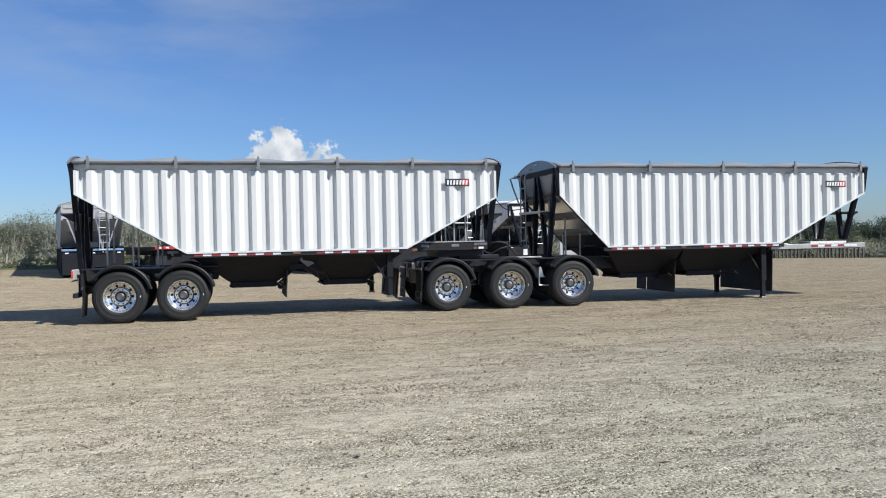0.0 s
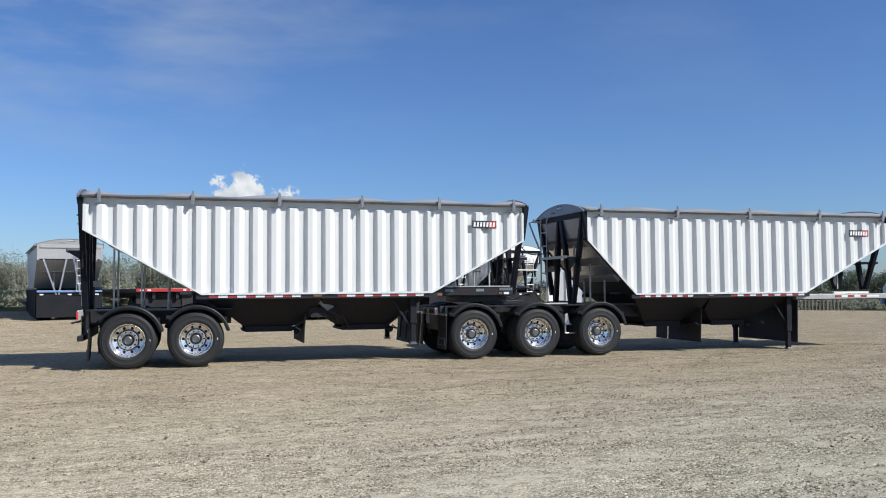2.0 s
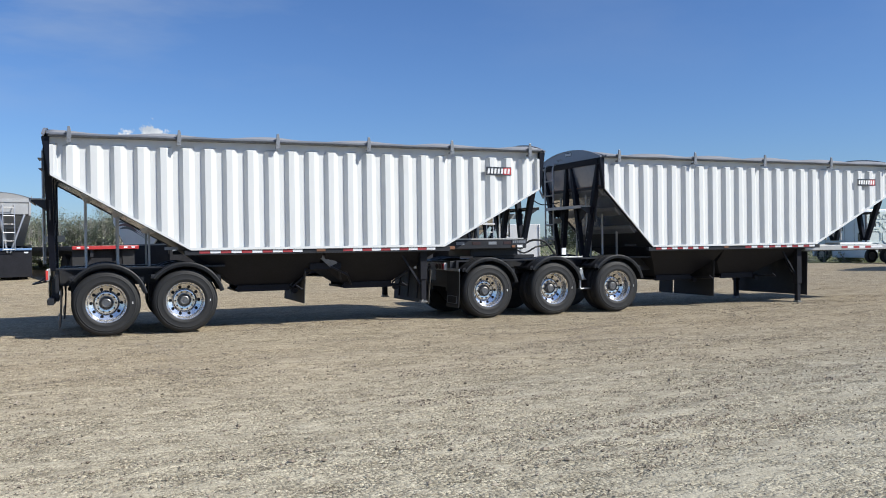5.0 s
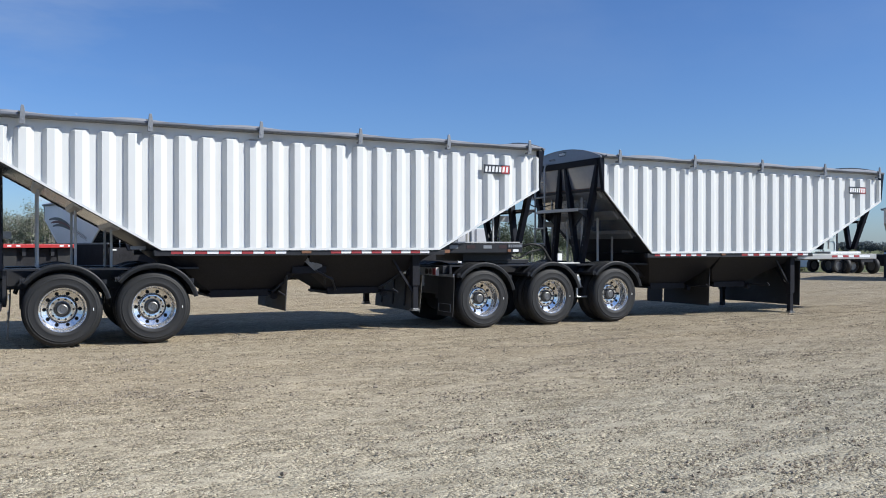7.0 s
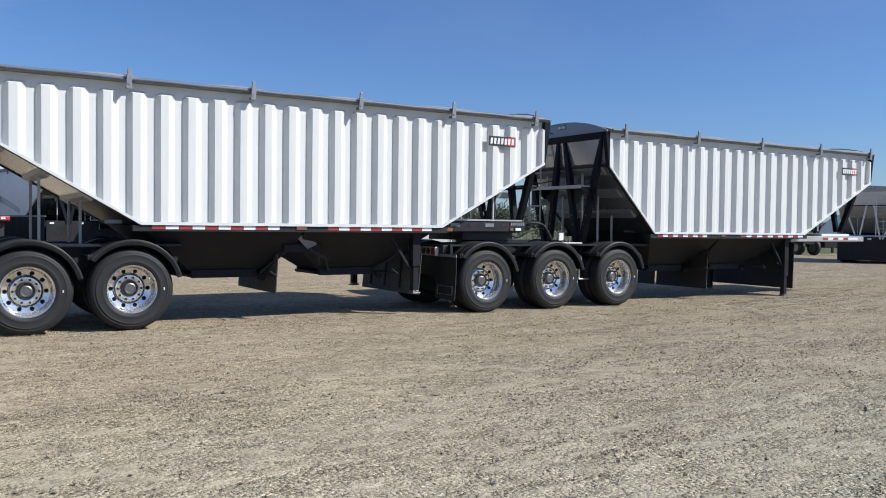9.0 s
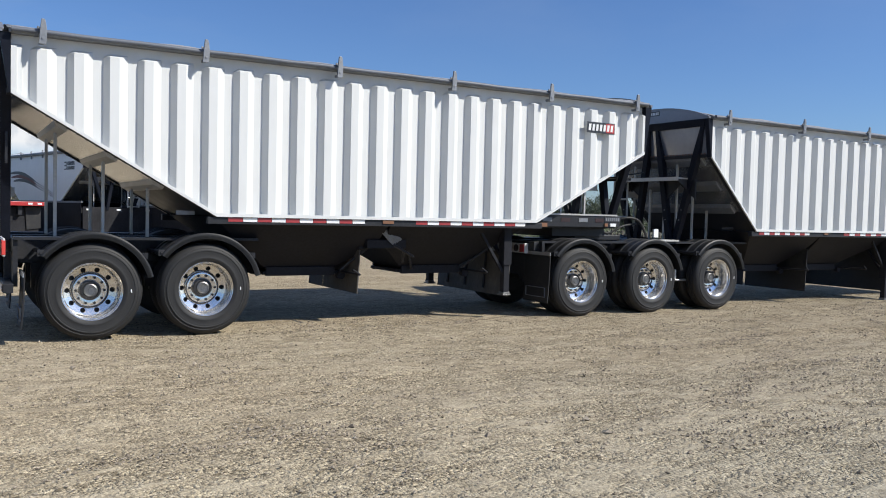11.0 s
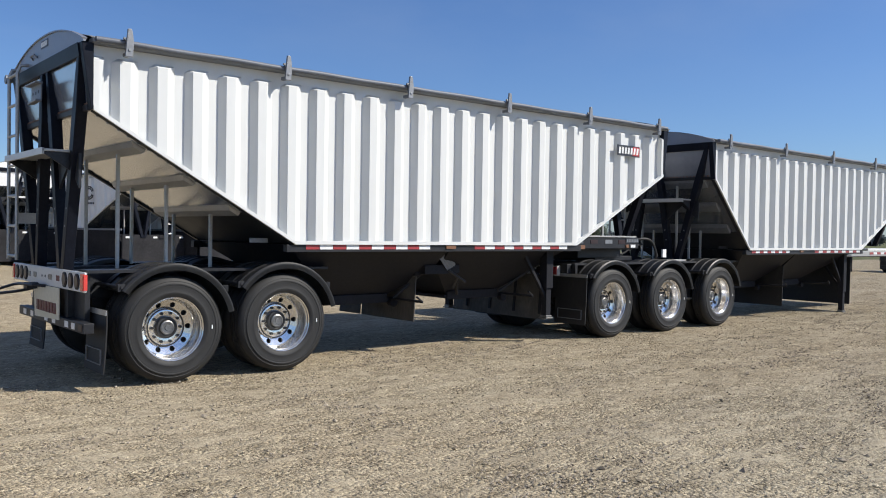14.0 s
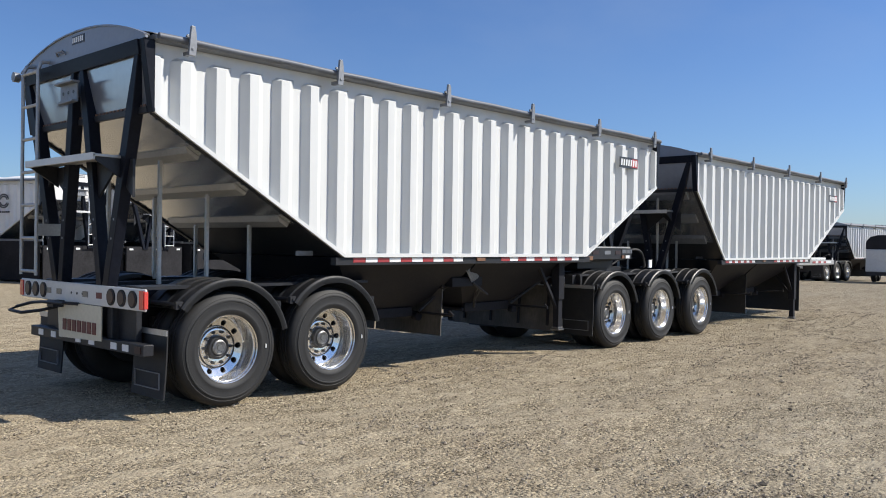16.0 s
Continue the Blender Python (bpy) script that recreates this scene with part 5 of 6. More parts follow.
# grey one, seen from its tail
grey = plain_trailer(GREYBODY, 0.02, ALU, "grey smooth-sided grain trailer with bright braces and ladder")
grey.matrix_basis = park(-3.85, 22.0, 102)
copy_thing(grey, park(35.4, 9.9, 27))
row = plain_trailer(SIGNWHITE, 0.078, NAVY, "parked white corrugated grain hopper trailer in a row")
for r0, a0, a1 in ((0.21, 20, 165), (0.21, 200, 345), (0.14, 20, 165), (0.14, 200, 345)):
    bm = bmesh.new()
    for i in range(10):
        a, b = radians(a0 + (a1 - a0) * i / 10), radians(a0 + (a1 - a0) * (i + 1) / 10)
        lo = [(1.0 + r * math.cos(t), Y1 + 0.004, 2.60 + r * 0.9 * math.sin(t)) for r, t in ((r0, a), (r0 + 0.05, a), (r0 + 0.05, b), (r0, b))]
        hexa(bm, lo, [(x, y + 0.006, z) for x, y, z in lo])
    part("emblem_arc", bm, DECAL, row, "dark painted arc")
for i in range(6):
    bm = bmesh.new()
    box(bm, 0.72 + 0.095 * i, 0.79 + 0.095 * i, Y1 + 0.004, Y1 + 0.010, 2.22, 2.28)
    part("block_mark", bm, DECAL, row)
row.matrix_basis = park(7.5, 19.8, 107)
for x, y, rz in ((10.2, 19.8, 107), (13.1, 20.4, 107), (16.7, 20.6, 107)):
    copy_thing(row, park(x, y, rz))
# white one with a sweeping mark on its side
swoosh = plain_trailer(SIGNWHITE, 0.006, NAVY, "white smooth-sided grain trailer with a dark sweeping mark")
for xs, zs, drop, mat in ((7.5, 2.52, 0.60, DECAL), (7.2, 2.36, 0.50, BROWNMARK), (6.9, 2.20, 0.40, DECAL)):
    bm = bmesh.new()
    pts = []
    for i in range(19):
        t = i / 18
        arch = 0.10 * math.sin(math.pi * min(1.0, t * 1.6))
        pts.append((xs - (xs - 2.0) * t, zs + arch - (drop + 0.30) * t ** 1.7, 0.015 + 0.12 * math.sin(math.pi * min(1.0, 0.04 + t * 1.55)) ** 0.6 if t < 0.62 else 0.02))
    for (xa, za, wa), (xb, zb, wb) in zip(pts, pts[1:]):
        hexa(bm, [(xa, Y1, za - wa / 2), (xb, Y1, zb - wb / 2), (xb, Y1 + 0.006, zb - wb / 2), (xa, Y1 + 0.006, za - wa / 2)], [(xa, Y1, za + wa / 2), (xb, Y1, zb + wb / 2), (xb, Y1 + 0.006, zb + wb / 2), (xa, Y1 + 0.006, za + wa / 2)])
    part("sweeping_mark", bm, mat, swoosh, "curved painted stripe")
bm = bmesh.new()
for i in range(6):
    for z0, z1 in ((2.56, 2.68), (2.72, 2.86)):
        box(bm, 0.02 + 0.12 * i, 0.115 + 0.12 * i, Y1, Y1 + 0.006, z0, z1)
for z0, z1 in ((2.56, 2.60), (2.69, 2.73), (2.82, 2.86)):
    box(bm, 0.80, 1.02, Y1, Y1 + 0.006, z0, z1)
box(bm, 0.80, 0.84, Y1 + 0.001, Y1 + 0.007, 2.56, 2.86)
part("marking", bm, DECAL, swoosh, "dark block marks")
bm = bmesh.new()
tube(bm, (-0.7, Y1 + 0.05, 3.22), (8.2, Y1 + 0.05, 3.22), 0.05, 10)
part("tarp_roller", bm, GALV, swoosh, "grey tarp roller tube", smooth=True)
for x in (0.6, 1.9, 3.2, 4.5, 5.8):
    bm = bmesh.new()
    beam(bm, (x, Y1 + 0.06, 3.06), (x, Y1 + 0.06, 3.38), 0.05, 0.05)
    part("tarp_stop", bm, GALV, swoosh)
swoosh.matrix_basis = park(4.0, 22.4, 103.3)


def flatbed():
    """Flat deck trailer, tail towards the yard."""
    root = thing("flatbed_trailer", (0, 0, 0), "red steel flatbed trailer parked with its tail to the yard", "trailer")
    bm = bmesh.new()
    box(bm, 0, 12, -1.25, 1.25, 1.30, 1.36)
    part("deck", bm, WOODFENCE, root, "grey plank deck")
    bm = bmesh.new()
    box(bm, -0.06, 0.0, -1.28, 1.28, 1.25, 1.39)
    rail = part("tail_rail", bm, REDPAINT, root, "red tail rail", bevel=0.01)
    for y in (-1.05, -0.75, 0.75, 1.05):
        bm = bmesh.new()
        box(bm, -0.075, -0.06, y - 0.07, y + 0.07, 1.29, 1.35)
        part("reflector", bm, WTAPE, rail)
    for y in (-1.28, 1.22):
        bm = bmesh.new()
        box(bm, 0.0, 12, y, y + 0.06, 1.20, 1.38)
        part("side_rail", bm, SATIN, root, bevel=0.01)
    for y in (-0.55, 0.45):
        bm = bmesh.new()
        box(bm, 0.1, 11.8, y, y + 0.12, 0.95, 1.30)
        part("beam", bm, SATIN, root)
    for x in (1.0, 2.3):
        for y in (-1.0, 0.72):
            bm = bmesh.new()
            lathe(bm, [(0.02, 0.0), (0.30, 0.0), (0.50, 0.01), (0.52, 0.06), (0.52, 0.22), (0.50, 0.28), (0.02, 0.28)], (x, y, 0.52), 28, closed=False)
            part("wheel", bm, RUBBER, root, smooth=True)
    # dark sheet added under the deck so the space there reads as shade
    bm = bmesh.new()
    box(bm, 0.30, 0.36, -1.15, 1.15, 0.15, 1.20)
    part("tail_apron", bm, FILLBLACK, root, "dark sheet filling the shaded space under the tail")
    bm = bmesh.new()
    prism_x(bm, [(-1.2, 0.5), (-0.75, 0.45), (-0.70, 1.22), (-1.2, 1.22)], 0.25, 0.27)
    part("mud_flap", bm, FLAP, root)
    bm = bmesh.new()
    prism_x(bm, [(0.75, 0.45), (1.2, 0.5), (1.2, 1.22), (0.70, 1.22)], 0.25, 0.27)
    part("mud_flap", bm, FLAP, root)
    return root


fb = flatbed()
fb.matrix_basis = shift(0.20, 20.5, rise(0, 20.5)) @ Matrix.Rotation(radians(106), 4, "Z")


def simple_wheel(root, x, y, z=0.52, r=0.52, w=0.28, mat=None):
    bm = bmesh.new()
    lathe(bm, [(0.30 * r / 0.52, 0.03), (0.34 * r / 0.52, 0.0), (0.46 * r / 0.52, 0.0), (r * 0.98, 0.05), (r, 0.09), (r, w - 0.09), (r * 0.98, w - 0.05), (0.34 * r / 0.52, w), (0.30 * r / 0.52, w - 0.03)], (x, y, z), 28)
    t = part("wheel", bm, RUBBER, root, smooth=True)
    bm = bmesh.new()
    lathe(bm, [(0.31 * r / 0.52, 0.03), (0.28 * r / 0.52, 0.10), (0.12, 0.10), (0.10, 0.05), (0.01, 0.05)], (x, y, z), 24, closed=False)
    part("rim", bm, mat or HUB, t, smooth=True)


def highway_tractor():
    """Conventional tractor with sleeper, nose to -x, near side -y."""
    root = thing("highway_tractor", (0, 0, 0), "pale blue-white highway tractor with tall sleeper cab", "truck")
    bm = bmesh.new()
    prism_y(bm, [(0.0, 1.0), (0.05, 2.95), (0.35, 3.4), (1.4, 3.55), (3.2, 3.55), (3.25, 1.0)], -1.2, 1.2)
    cab = part("sleeper_cab", bm, BLUEWHITE, root, bevel=0.08)
    bm = bmesh.new()
    prism_y(bm, [(-2.2, 0.75), (-2.25, 1.55), (-1.9, 1.85), (-0.02, 2.15), (-0.02, 0.75)], -1.05, 1.05)
    part("hood", bm, BLUEWHITE, root, bevel=0.10)
    bm = bmesh.new()
    prism_x(bm, [(-1.08, 2.2), (1.08, 2.2), (1.0, 3.0), (-1.0, 3.0)], -0.06, 0.0)
    part("windscreen", bm, GLASSY, cab, "dark windscreen")
    for x0, x1, z0, z1 in ((0.25, 1.05, 2.15, 2.9), (2.55, 2.95, 2.5, 2.95), (2.55, 2.95, 1.45, 2.0)):
        bm = bmesh.new()
        box(bm, x0, x1, -1.215, -1.20, z0, z1)
        part("side_window", bm, GLASSY, cab)
    for x in (1.25, 2.2):
        bm = bmesh.new()
        box(bm, x - 0.01, x + 0.01, -1.212, -1.2, 1.1, 3.3)
        part("door_seam", bm, DECAL, cab)
    bm = bmesh.new()
    prism_y(bm, [(-0.1, 0.35), (-0.1, 1.0), (3.9, 1.0), (3.9, 0.35)], -1.22, -0.75)
    part("side_fairing", bm, BLUEWHITE, root, "pale side fairing with step", bevel=0.04)
    bm = bmesh.new()
    box(bm, -2.4, -2.2, -1.15, 1.15, 0.40, 0.85)
    part("bumper", bm, BLUEWHITE, root, bevel=0.06)
    bm = bmesh.new()
    box(bm, -2.30, -2.24, -0.45, 0.45, 0.9, 1.55)
    part("grille", bm, DECAL, root)
    for y in (-0.95, 0.75):
        bm = bmesh.new()
        box(bm, -2.31, -2.2, y, y + 0.22, 1.05, 1.3)
        part("headlight", bm, WTAPE, root)
    bm = bmesh.new()
    box(bm, 3.2, 7.2, -0.45, 0.45, 0.75, 1.05)
    part("chassis", bm, SATIN, root)
    # pressed rear wall: raised frames, triangles under the roof, two small windows
    bm = bmesh.new()
    box(bm, 3.24, 3.27, -1.08, 1.08, 1.15, 3.38)
    back = part("rear_wall", bm, PALEGREEN, cab, "pale green-white pressed rear wall", bevel=0.01)
    for y in (-0.72, -0.24, 0.24, 0.72):
        bm = bmesh.new()
        loop = [(3.285, y - 0.19, 2.92), (3.285, y + 0.19, 2.92), (3.285, y + 0.05, 3.22), (3.285, y - 0.05, 3.22)]
        for a, b in zip(loop, loop[1:] + loop[:1]):
            beam(bm, a, b, 0.05, 0.05, ref=(1, 0, 0))
        part("pressed_rib", bm, PALEGREEN, back)
    for y0, y1, z0, z1 in ((-0.98, -0.08, 2.28, 2.74), (0.08, 0.98, 2.28, 2.74), (-0.98, -0.08, 1.35, 2.12), (0.08, 0.98, 1.35, 2.12)):
        bm = bmesh.new()
        c = 0.14
        loop = [(3.285, y0 + c, z0), (3.285, y1 - c, z0), (3.285, y1, z0 + c), (3.285, y1, z1 - c), (3.285, y1 - c, z1), (3.285, y0 + c, z1), (3.285, y0, z1 - c), (3.285, y0, z0 + c)]
        for a, b in zip(loop, loop[1:] + loop[:1]):
            beam(bm, a, b, 0.06, 0.06, ref=(1, 0, 0))
        part("pressed_rib", bm, PALEGREEN, back)
        if z0 > 2:
            bm = bmesh.new()
            box(bm, 3.262, 3.278, 0.5 * (y0 + y1) - 0.13, 0.5 * (y0 + y1) + 0.13, 2.40, 2.62)
            part("rear_window", bm, GLASSY, back)
    # dark gap between side and rear wall
    for y in (-1.2, 1.12):
        bm = bmesh.new()
        box(bm, 3.23, 3.30, y, y + 0.08, 1.1, 3.35)
        part("side_extender_edge", bm, DECAL, cab, "dark rubber edge")
    bm = bmesh.new()
    box(bm, 3.95, 6.95, -1.22, -0.80, 1.06, 1.12)
    part("rear_fender", bm, BLUEWHITE, root, "pale wheel cover", bevel=0.02)
    bm = bmesh.new()
    box(bm, 0.0, 0.35, -1.55, -1.38, 2.2, 2.75)
    part("mirror", bm, SATIN, root)
    for x in (-1.3, 5.2, 6.5):
        for y in (-1.2, 0.92):
            simple_wheel(root, x, y)
    return root


tractor = highway_tractor()
tractor.matrix_basis = shift(53.2, 31.7, rise(53.2, 31.7)) @ Matrix.Rotation(radians(-102), 4, "Z") @ Matrix.Scale(1.11, 4)


def bogie_chassis(label):
    root = thing("container_chassis", (0, 0, 0), label, "trailer")
    bm = bmesh.new()
    for y in (-0.55, 0.45):
        box(bm, 0, 9, y, y + 0.1, 1.0, 1.3)
    for k in range(6):
        box(bm, 0.1 + 1.75 * k, 0.2 + 1.75 * k, -1.2, 1.2, 1.1, 1.2)
    part("ladder_frame", bm, SATIN, root)
    for x in (0.9, 2.2):
        for y in (-1.25, 0.95):
            simple_wheel(root, x, y, 0.5, 0.5)
    bm = bmesh.new()
    box(bm, 0.3, 2.8, -1.25, 1.25, 1.05, 1.12)
    part("fender_plate", bm, SATIN, root)
    bm = bmesh.new()
    box(bm, 5.2, 8.0, -1.2, 1.2, 0.45, 1.25)
    part("tool_chest", bm, BLACK, root, "black tool chest under the frame", bevel=0.03)
    for y in (-0.9, 0.7):
        bm = bmesh.new()
        box(bm, 8.4, 8.55, y, y + 0.15, 0.0, 1.05)
        part("support_leg", bm, SATIN, root)
    return root


ch = bogie_chassis("low black bare trailer chassis with tandem wheels")
ch.matrix_basis = shift(49.2, 26.2, rise(49, 26.2)) @ Matrix.Rotation(radians(-6), 4, "Z")


def service_trailer():
    root = thing("enclosed_trailer", (0, 0, 0), "grey enclosed trailer with dark rounded upper half", "trailer")
    bm = bmesh.new()
    box(bm, 0, 5.5, 0, 2.3, 0.55, 1.62)
    b = part("lower_body", bm, GREYBODY, root, "pale grey lower panels", bevel=0.03)
    bm = bmesh.new()
    prism_x(bm, [(0, 1.62), (2.3, 1.62), (2.3, 1.98), (2.1, 2.22), (1.8, 2.3), (0.5, 2.3), (0.2, 2.22), (0, 1.98)], 0.0, 5.5)
    part("upper_body", bm, BLACK, root, "dark rounded top", bevel=0.03)
    bm = bmesh.new()
    for x in (1.1, 2.2, 3.3, 4.4):
        box(bm, x - 0.012, x + 0.012, -0.012, 0.0, 0.58, 1.60)
    box(bm, -0.012, 0.0, 1.14, 1.16, 0.58, 1.60)
    part("panel_seam", bm, DECAL, b)
    bm = bmesh.new()
    box(bm, 0.6, 0.85, -0.02, 0.0, 1.12, 1.16)
    part("door_handle", bm, DECAL, b)
    for x in (2.2, 3.2):
        for y in (-0.12, 2.14):
            simple_wheel(root, x, y, 0.36, 0.36, 0.24)
    bm = bmesh.new()
    box(bm, -0.05, 5.55, 0.05, 2.25, 0.38, 0.55)
    part("skirt", bm, SATIN, root)
    return root


sv = service_trailer()
sv.matrix_basis = shift(43.8, 3.45, rise(43.8, 3.45)) @ Matrix.Rotation(radians(6), 4, "Z") @ Matrix.Scale(1.12, 4)


def quonset():
    root = thing("storage_shed", (0, 0, 0), "white arched fabric storage shed far off", "building")
    bm = bmesh.new()
    n = 20
    outer = [(4.8 * math.cos(math.pi * i / n), 4.6 * math.sin(math.pi * i / n)) for i in range(n + 1)]
    prism_x(bm, outer, 0, 24)
    shell = part("roof", bm, SIGNWHITE, root, smooth=True)
    for k in range(7):
        bm = bmesh.new()
        for (ya, za), (yb, zb) in zip(outer, outer[1:]):
            beam(bm, (4 * k, ya * 1.003, za * 1.003), (4 * k, yb * 1.003, zb * 1.003), 0.12, 0.08, ref=(1, 0, 0))
        part("rib", bm, GALV, shell)
    bm = bmesh.new()
    box(bm, -0.06, 0.0, -1.7, 1.7, 0, 3.2)
    part("door", bm, GREYBODY, root, "large grey sliding door")
    return root


shed = quonset()
shed.matrix_basis = shift(118, 62, rise(118, 62) - 0.1) @ Matrix.Rotation(radians(28), 4, "Z")

def cube_body():
    """White cargo box standing off in the yard."""
    root = thing("cargo_box", (0, 0, 0), "plain white cargo box standing on the far yard", "container")
    bm = bmesh.new()
    box(bm, -0.5, 1.6, 0, 4.5, 0.25, 2.35)
    b = part("box_body", bm, SIGNWHITE, root, bevel=0.03)
    for x in (-0.46, 0.53, 1.52):
        bm = bmesh.new()
        box(bm, x, x + 0.04, -0.03, 0.0, 0.3, 2.3)
        part("door_post", bm, GALV, b)
    bm = bmesh.new()
    box(bm, -0.4, 1.5, 0.1, 4.4, 0.0, 0.25)
    part("skid", bm, SATIN, root)
    return root


cb = cube_body()
cb.matrix_basis = shift(20.6, 25.0, rise(20.6, 25.0)) @ Matrix.Rotation(radians(-24), 4, "Z")

# rough picket fence at the yard's edge
fence = thing("fence", (38, 31, 0), "weathered grey wooden picket fence along the yard's edge", "fence")
for i in range(44):
    x, y = 32.5 + 0.28 * i, 31.2 - 0.03 * i
    bm = bmesh.new()
    z = rise(x, y)
    beam(bm, (x, y, z - 0.05), (x + 0.04 * math.sin(i * 2.1), y, z + 0.72 + 0.14 * math.sin(i * 1.7)), 0.10, 0.10)
    part("picket", bm, WOODFENCE, fence)
for k in (0.25, 0.55):
    bm = bmesh.new()
    beam(bm, (32.4, 31.28, rise(32.4, 31) + k), (44.7, 29.95, rise(44.7, 30) + k), 0.05, 0.10)
    part("rail", bm, WOODFENCE, fence)


# ---- plants ----
def leaf_material(name, a, b):
    m = bpy.data.materials.new(name)
    m.use_nodes = True
    n, l = m.node_tree.nodes, m.node_tree.links
    g = n.new("ShaderNodeNewGeometry")
    r = n.new("ShaderNodeValToRGB")
    r.color_ramp.elements[0].color, r.color_ramp.elements[1].color = (*a, 1), (*b, 1)
    l.new(g.outputs["Random Per Island"], r.inputs["Fac"])
    bs = n["Principled BSDF"]
    l.new(r.outputs["Color"], bs.inputs["Base Color"])
    bs.inputs["Roughness"].default_value = 0.6
    bs.inputs["Specular IOR Level"].default_value = 0.3
    tr = n.new("ShaderNodeBsdfTranslucent")
    l.new(r.outputs["Color"], tr.inputs["Color"])
    mx = n.new("ShaderNodeMixShader")
    mx.inputs[0].default_value = 0.35
    l.new(bs.outputs[0], mx.inputs[1])
    l.new(tr.outputs[0], mx.inputs[2])
    l.new(mx.outputs[0], n["Material Output"].inputs["Surface"])
    return m


def shrub_belt(name, label, spots, leaf_mat, leaves, size, twigs=0):
    """Many-stemmed shrubs: tapered stems, twigs, loose leaf clumps with gaps; one mesh of kind stuff."""
    rng = np.random.default_rng(7)
    V, F, M = [], [], []

    def stem(p, q, r0, r1):
        p, q = np.array(p), np.array(q)
        d = (q - p) / np.linalg.norm(q - p)
        a = np.cross(d, (0.3, 0.9, 0.1))
        a /= np.linalg.norm(a)
        b = np.cross(d, a)
        k = len(V)
        for c, r in ((p, r0), (q, r1)):
            for i in range(4):
                t = i * math.pi / 2
                V.append(tuple(c + (a * math.cos(t) + b * math.sin(t)) * r))
        for i in range(4):
            F.append((k + i, k + (i + 1) % 4, k + 4 + (i + 1) % 4, k + 4 + i))
            M.append(1)
    for x, y, h, w in spots:
        z = rise(x, y)
        tips = []
        for s in range(7):
            a = rng.uniform(0, 6.28)
            e = rng.uniform(0.25, 0.95) * w
            tip = (x + e * math.cos(a), y + e * math.sin(a), z + h * rng.uniform(0.6, 1.0))
            knee = (x + 0.35 * e * math.cos(a), y + 0.35 * e * math.sin(a), z + h * 0.35)
            stem((x + 0.1 * math.cos(a), y + 0.1 * math.sin(a), z - 0.1), knee, 0.07, 0.05)
            stem(knee, tip, 0.05, 0.012)
            tips += [tip, knee, tuple((np.array(tip) + np.array(knee)) / 2)]
            for t in range(3):
                o = np.array(knee) + (np.array(tip) - np.array(knee)) * rng.uniform(0.2, 0.9)
                e2 = o + rng.normal(0, 0.45, 3) + (0, 0, 0.35)
                stem(o, e2, 0.025, 0.006)
                tips.append(tuple(e2))
        for t in range(twigs):
            a, e = rng.uniform(0, 6.28), w * rng.random() ** 0.6
            p = (x + 0.8 * e * math.cos(a), y + 0.8 * e * math.sin(a), z + h * rng.uniform(0.05, 0.4))
            stem(p, (p[0] + rng.normal(0, 0.12), p[1] + rng.normal(0, 0.12), z + h * rng.uniform(0.75, 1.12)), 0.013, 0.005)
        T = np.array(tips)
        c = T[rng.integers(0, len(T), leaves)] + rng.normal(0, 1, (leaves, 3)) * (0.32 * w * 0.5, 0.32 * w * 0.5, 0.09 * h)
        c[:, 2] = np.maximum(c[:, 2], z + 0.1)
        u = rng.normal(0, 1, (leaves, 3))
        u /= np.linalg.norm(u, axis=1)[:, None]
        v = np.cross(u, rng.normal(0, 1, (leaves, 3)))
        v /= np.linalg.norm(v, axis=1)[:, None]
        sz = rng.uniform(0.6, 1.5, (leaves, 1)) * size
        k = len(V)
        quad = np.stack([c - u * sz, c - v * sz * 0.5, c + u * sz, c + v * sz * 0.5], 1).reshape(-1, 3)
        V.extend(map(tuple, quad))
        for i in range(leaves):
            F.append((k + 4 * i, k + 4 * i + 1, k + 4 * i + 2, k + 4 * i + 3))
        M.extend([0] * leaves)
    me = bpy.data.meshes.new(name)
    me.from_pydata(V, [], F)
    me.materials.append(leaf_mat)
    me.materials.append(BARK)
    me.polygons.foreach_set("material_index", M)
    return tagged(new(name, me), label, "shrubs", kind="stuff")


rng = np.random.default_rng(3)
LEAF = leaf_material("willow_leaf", (0.155, 0.175, 0.115), (0.35, 0.37, 0.28))
GRASSLEAF = leaf_material("grass_blade", (0.13, 0.155, 0.075), (0.29, 0.325, 0.19))
# blue-grey of distance haze is put into these leaf colours
HAZELEAF = leaf_material("far_haze_leaf", (0.13, 0.16, 0.17), (0.19, 0.22, 0.23))
# greens lightened to carry a little haze over the distance
DARKLEAF = leaf_material("spruce_leaf", (0.085, 0.105, 0.075), (0.15, 0.175, 0.12))
spots = [(-46 + 0.95 * i + rng.uniform(-0.4, 0.4), 39 + rng.uniform(-1.6, 2.6), rng.uniform(1.85, 2.6), rng.uniform(0.9, 1.5)) for i in range(66)]
shrub_belt("willow_belt", "dense belt of grey-green willow shrubs with bare upright twigs", spots, LEAF, 7000, 0.041, 60)
spots = [(46 + 2.1 * i + rng.uniform(-0.8, 0.8), 62 + rng.uniform(-3, 3), rng.uniform(2.6, 4.2), rng.uniform(1.8, 2.8)) for i in range(18)]
shrub_belt("tree_belt", "distant belt of dark green trees and brush", spots, DARKLEAF, 3600, 0.10)
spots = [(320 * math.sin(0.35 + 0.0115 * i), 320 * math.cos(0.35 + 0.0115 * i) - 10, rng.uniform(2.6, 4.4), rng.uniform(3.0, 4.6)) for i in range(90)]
shrub_belt("far_treeline", "low treeline on the horizon, haze mixed into its leaf colour", spots, HAZELEAF, 420, 0.45)
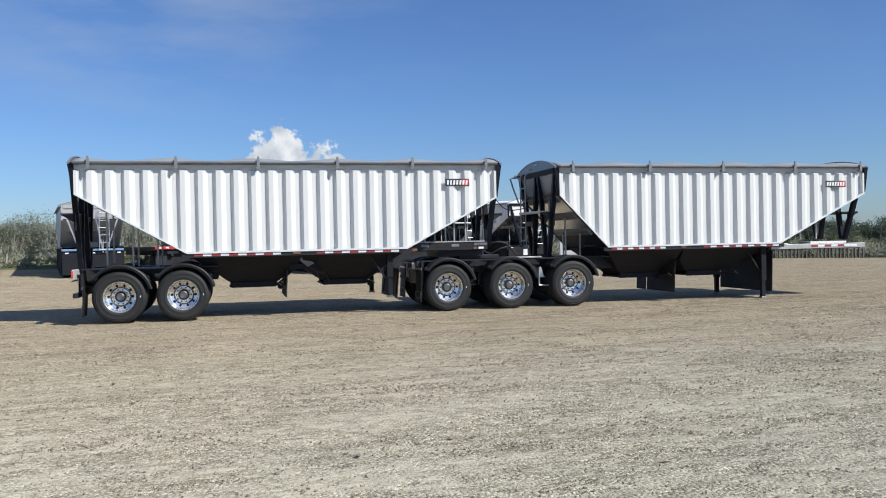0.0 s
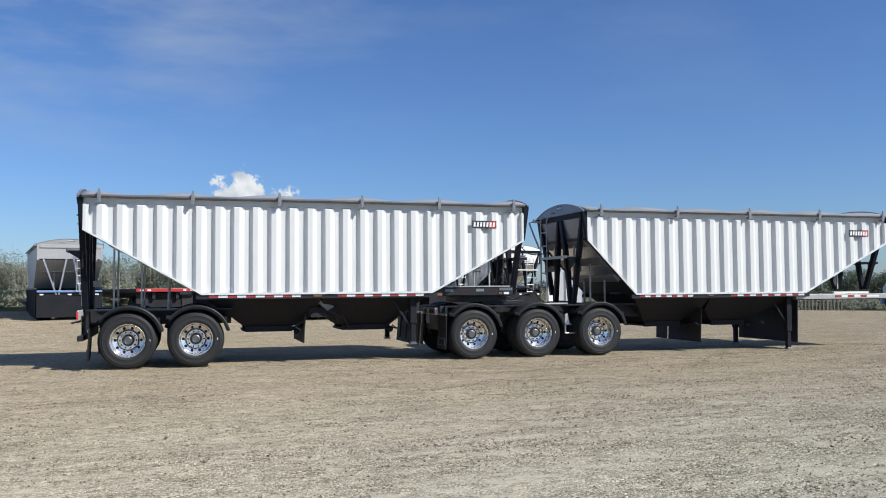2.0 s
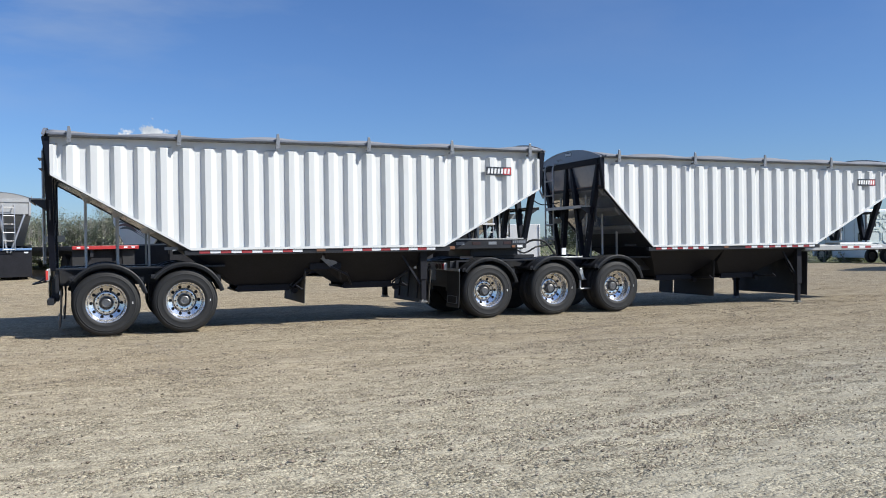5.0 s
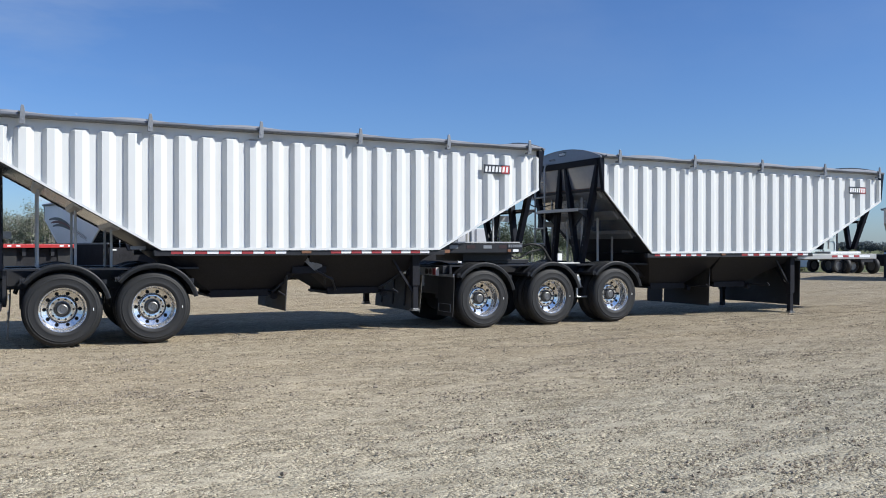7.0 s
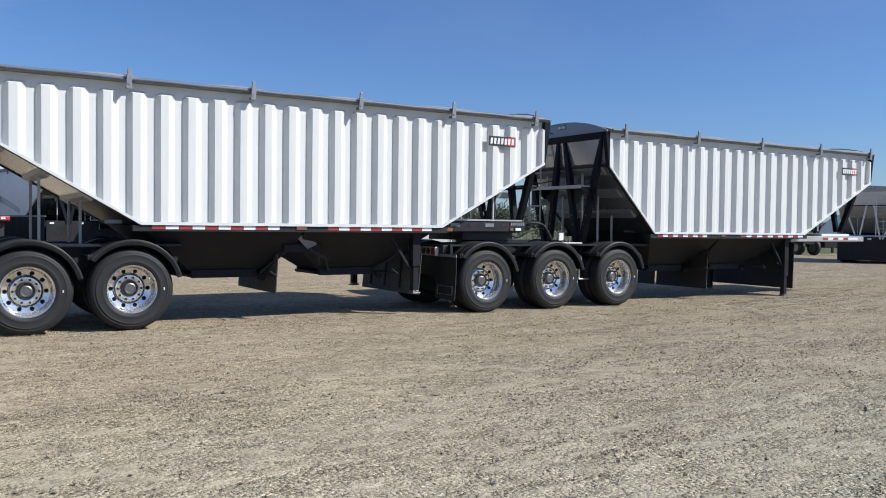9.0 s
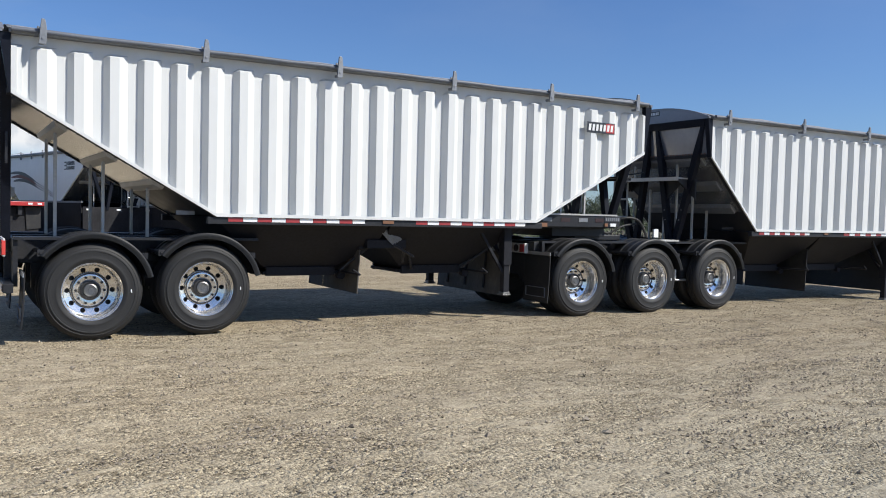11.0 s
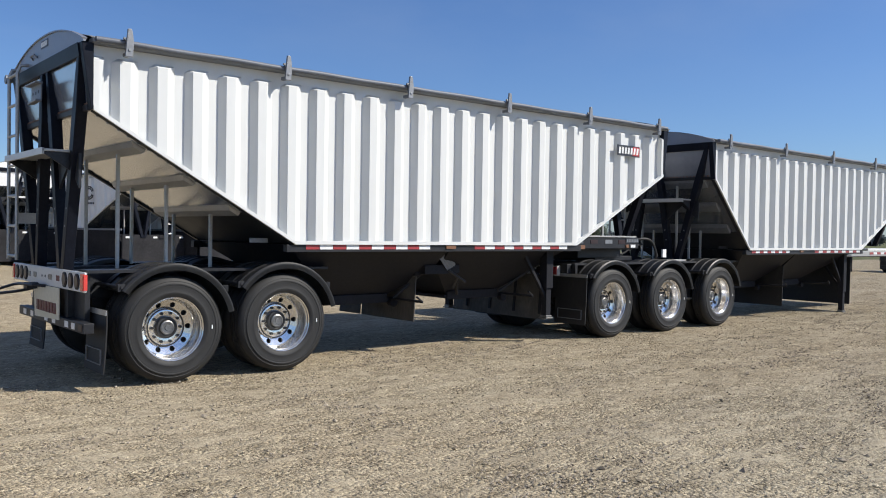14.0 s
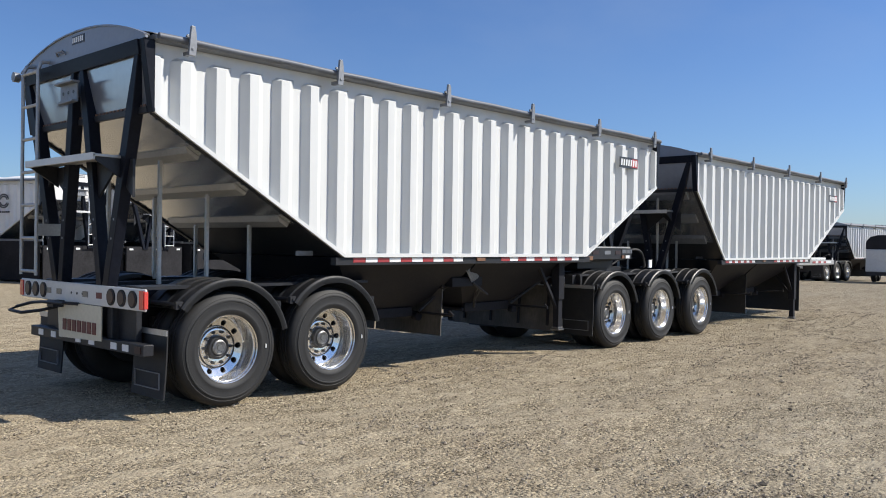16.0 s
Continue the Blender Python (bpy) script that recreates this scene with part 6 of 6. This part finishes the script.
spots = [(-46 + 0.62 * i + rng.uniform(-0.3, 0.3), 32.2 + rng.uniform(-1.6, 3.6), rng.uniform(0.25, 0.6), rng.uniform(0.5, 0.9)) for i in range(170)]
shrub_belt("tall_grass", "rough green grass along the edge of the yard", spots, GRASSLEAF, 300, 0.06)


# ---- loose stones on the yard ----
def loose_stones(count):
    """Small angular stones, heaped in wavy lines beside old wheel tracks, sparse on the packed ground."""
    r = np.random.default_rng(11)
    unit = np.array([(1, 0, 0), (-1, 0, 0), (0, 1, 0), (0, -1, 0), (0, 0, 1), (0, 0, -1)], float)
    tri = np.array([(0, 2, 4), (2, 1, 4), (1, 3, 4), (3, 0, 4), (2, 0, 5), (1, 2, 5), (3, 1, 5), (0, 3, 5)])
    x = r.uniform(-9, 19, count)
    y = -17.2 + 18.5 * r.random(count) ** 1.25
    line = np.array([noise.fractal((a * 0.13 + 0.03 * b, b * 0.50 - 0.04 * a, 2.0), 0.8, 2.1, 4) for a, b in zip(x, y)])
    patchy = np.array([noise.noise((a * 0.5, b * 0.9, 7.0)) for a, b in zip(x, y)])
    dense = np.exp(-(line / 0.055) ** 2) * np.clip(0.55 + 0.9 * patchy, 0.05, 1.0)
    keep = r.random(count) < 0.04 + 0.75 * dense + 0.10 * np.clip(patchy, 0, 1)
    x, y = x[keep], y[keep]
    n = len(x)
    s = 0.0045 + 0.0085 * r.random(n) ** 2.5 + 0.014 * (r.random(n) > 0.996)
    q = unit[None] * r.uniform(0.65, 1.35, (n, 6, 1)) + r.normal(0, 0.18, (n, 6, 3))
    q *= s[:, None, None] * np.stack([r.uniform(0.8, 1.5, n), r.uniform(0.8, 1.4, n), r.uniform(0.55, 0.95, n)], 1)[:, None, :]
    a = r.uniform(0, 6.28, n)
    c, sn = np.cos(a)[:, None], np.sin(a)[:, None]
    z = np.array([rise(p, t) for p, t in zip(x, y)])
    V = np.stack([x[:, None] + q[:, :, 0] * c - q[:, :, 1] * sn, y[:, None] + q[:, :, 0] * sn + q[:, :, 1] * c, z[:, None] + q[:, :, 2] + s[:, None] * 0.2], 2)
    F = (tri[None] + 6 * np.arange(n)[:, None, None]).reshape(-1, 3)
    me = bpy.data.meshes.new("loose_stones")
    me.from_pydata(V.reshape(-1, 3).tolist(), [], F.tolist())
    m = leaf_material("field_stone", (0.20, 0.165, 0.125), (0.45, 0.385, 0.30))
    b = m.node_tree.nodes["Principled BSDF"]
    b.inputs["Roughness"].default_value = 0.95
    b.inputs["Specular IOR Level"].default_value = 0.1
    m.node_tree.links.new(b.outputs[0], m.node_tree.nodes["Material Output"].inputs["Surface"])
    me.materials.append(m)
    return tagged(new("loose_stones", me), "loose grey and tan stones on the gravel", "stones", kind="stuff")


loose_stones(900000)
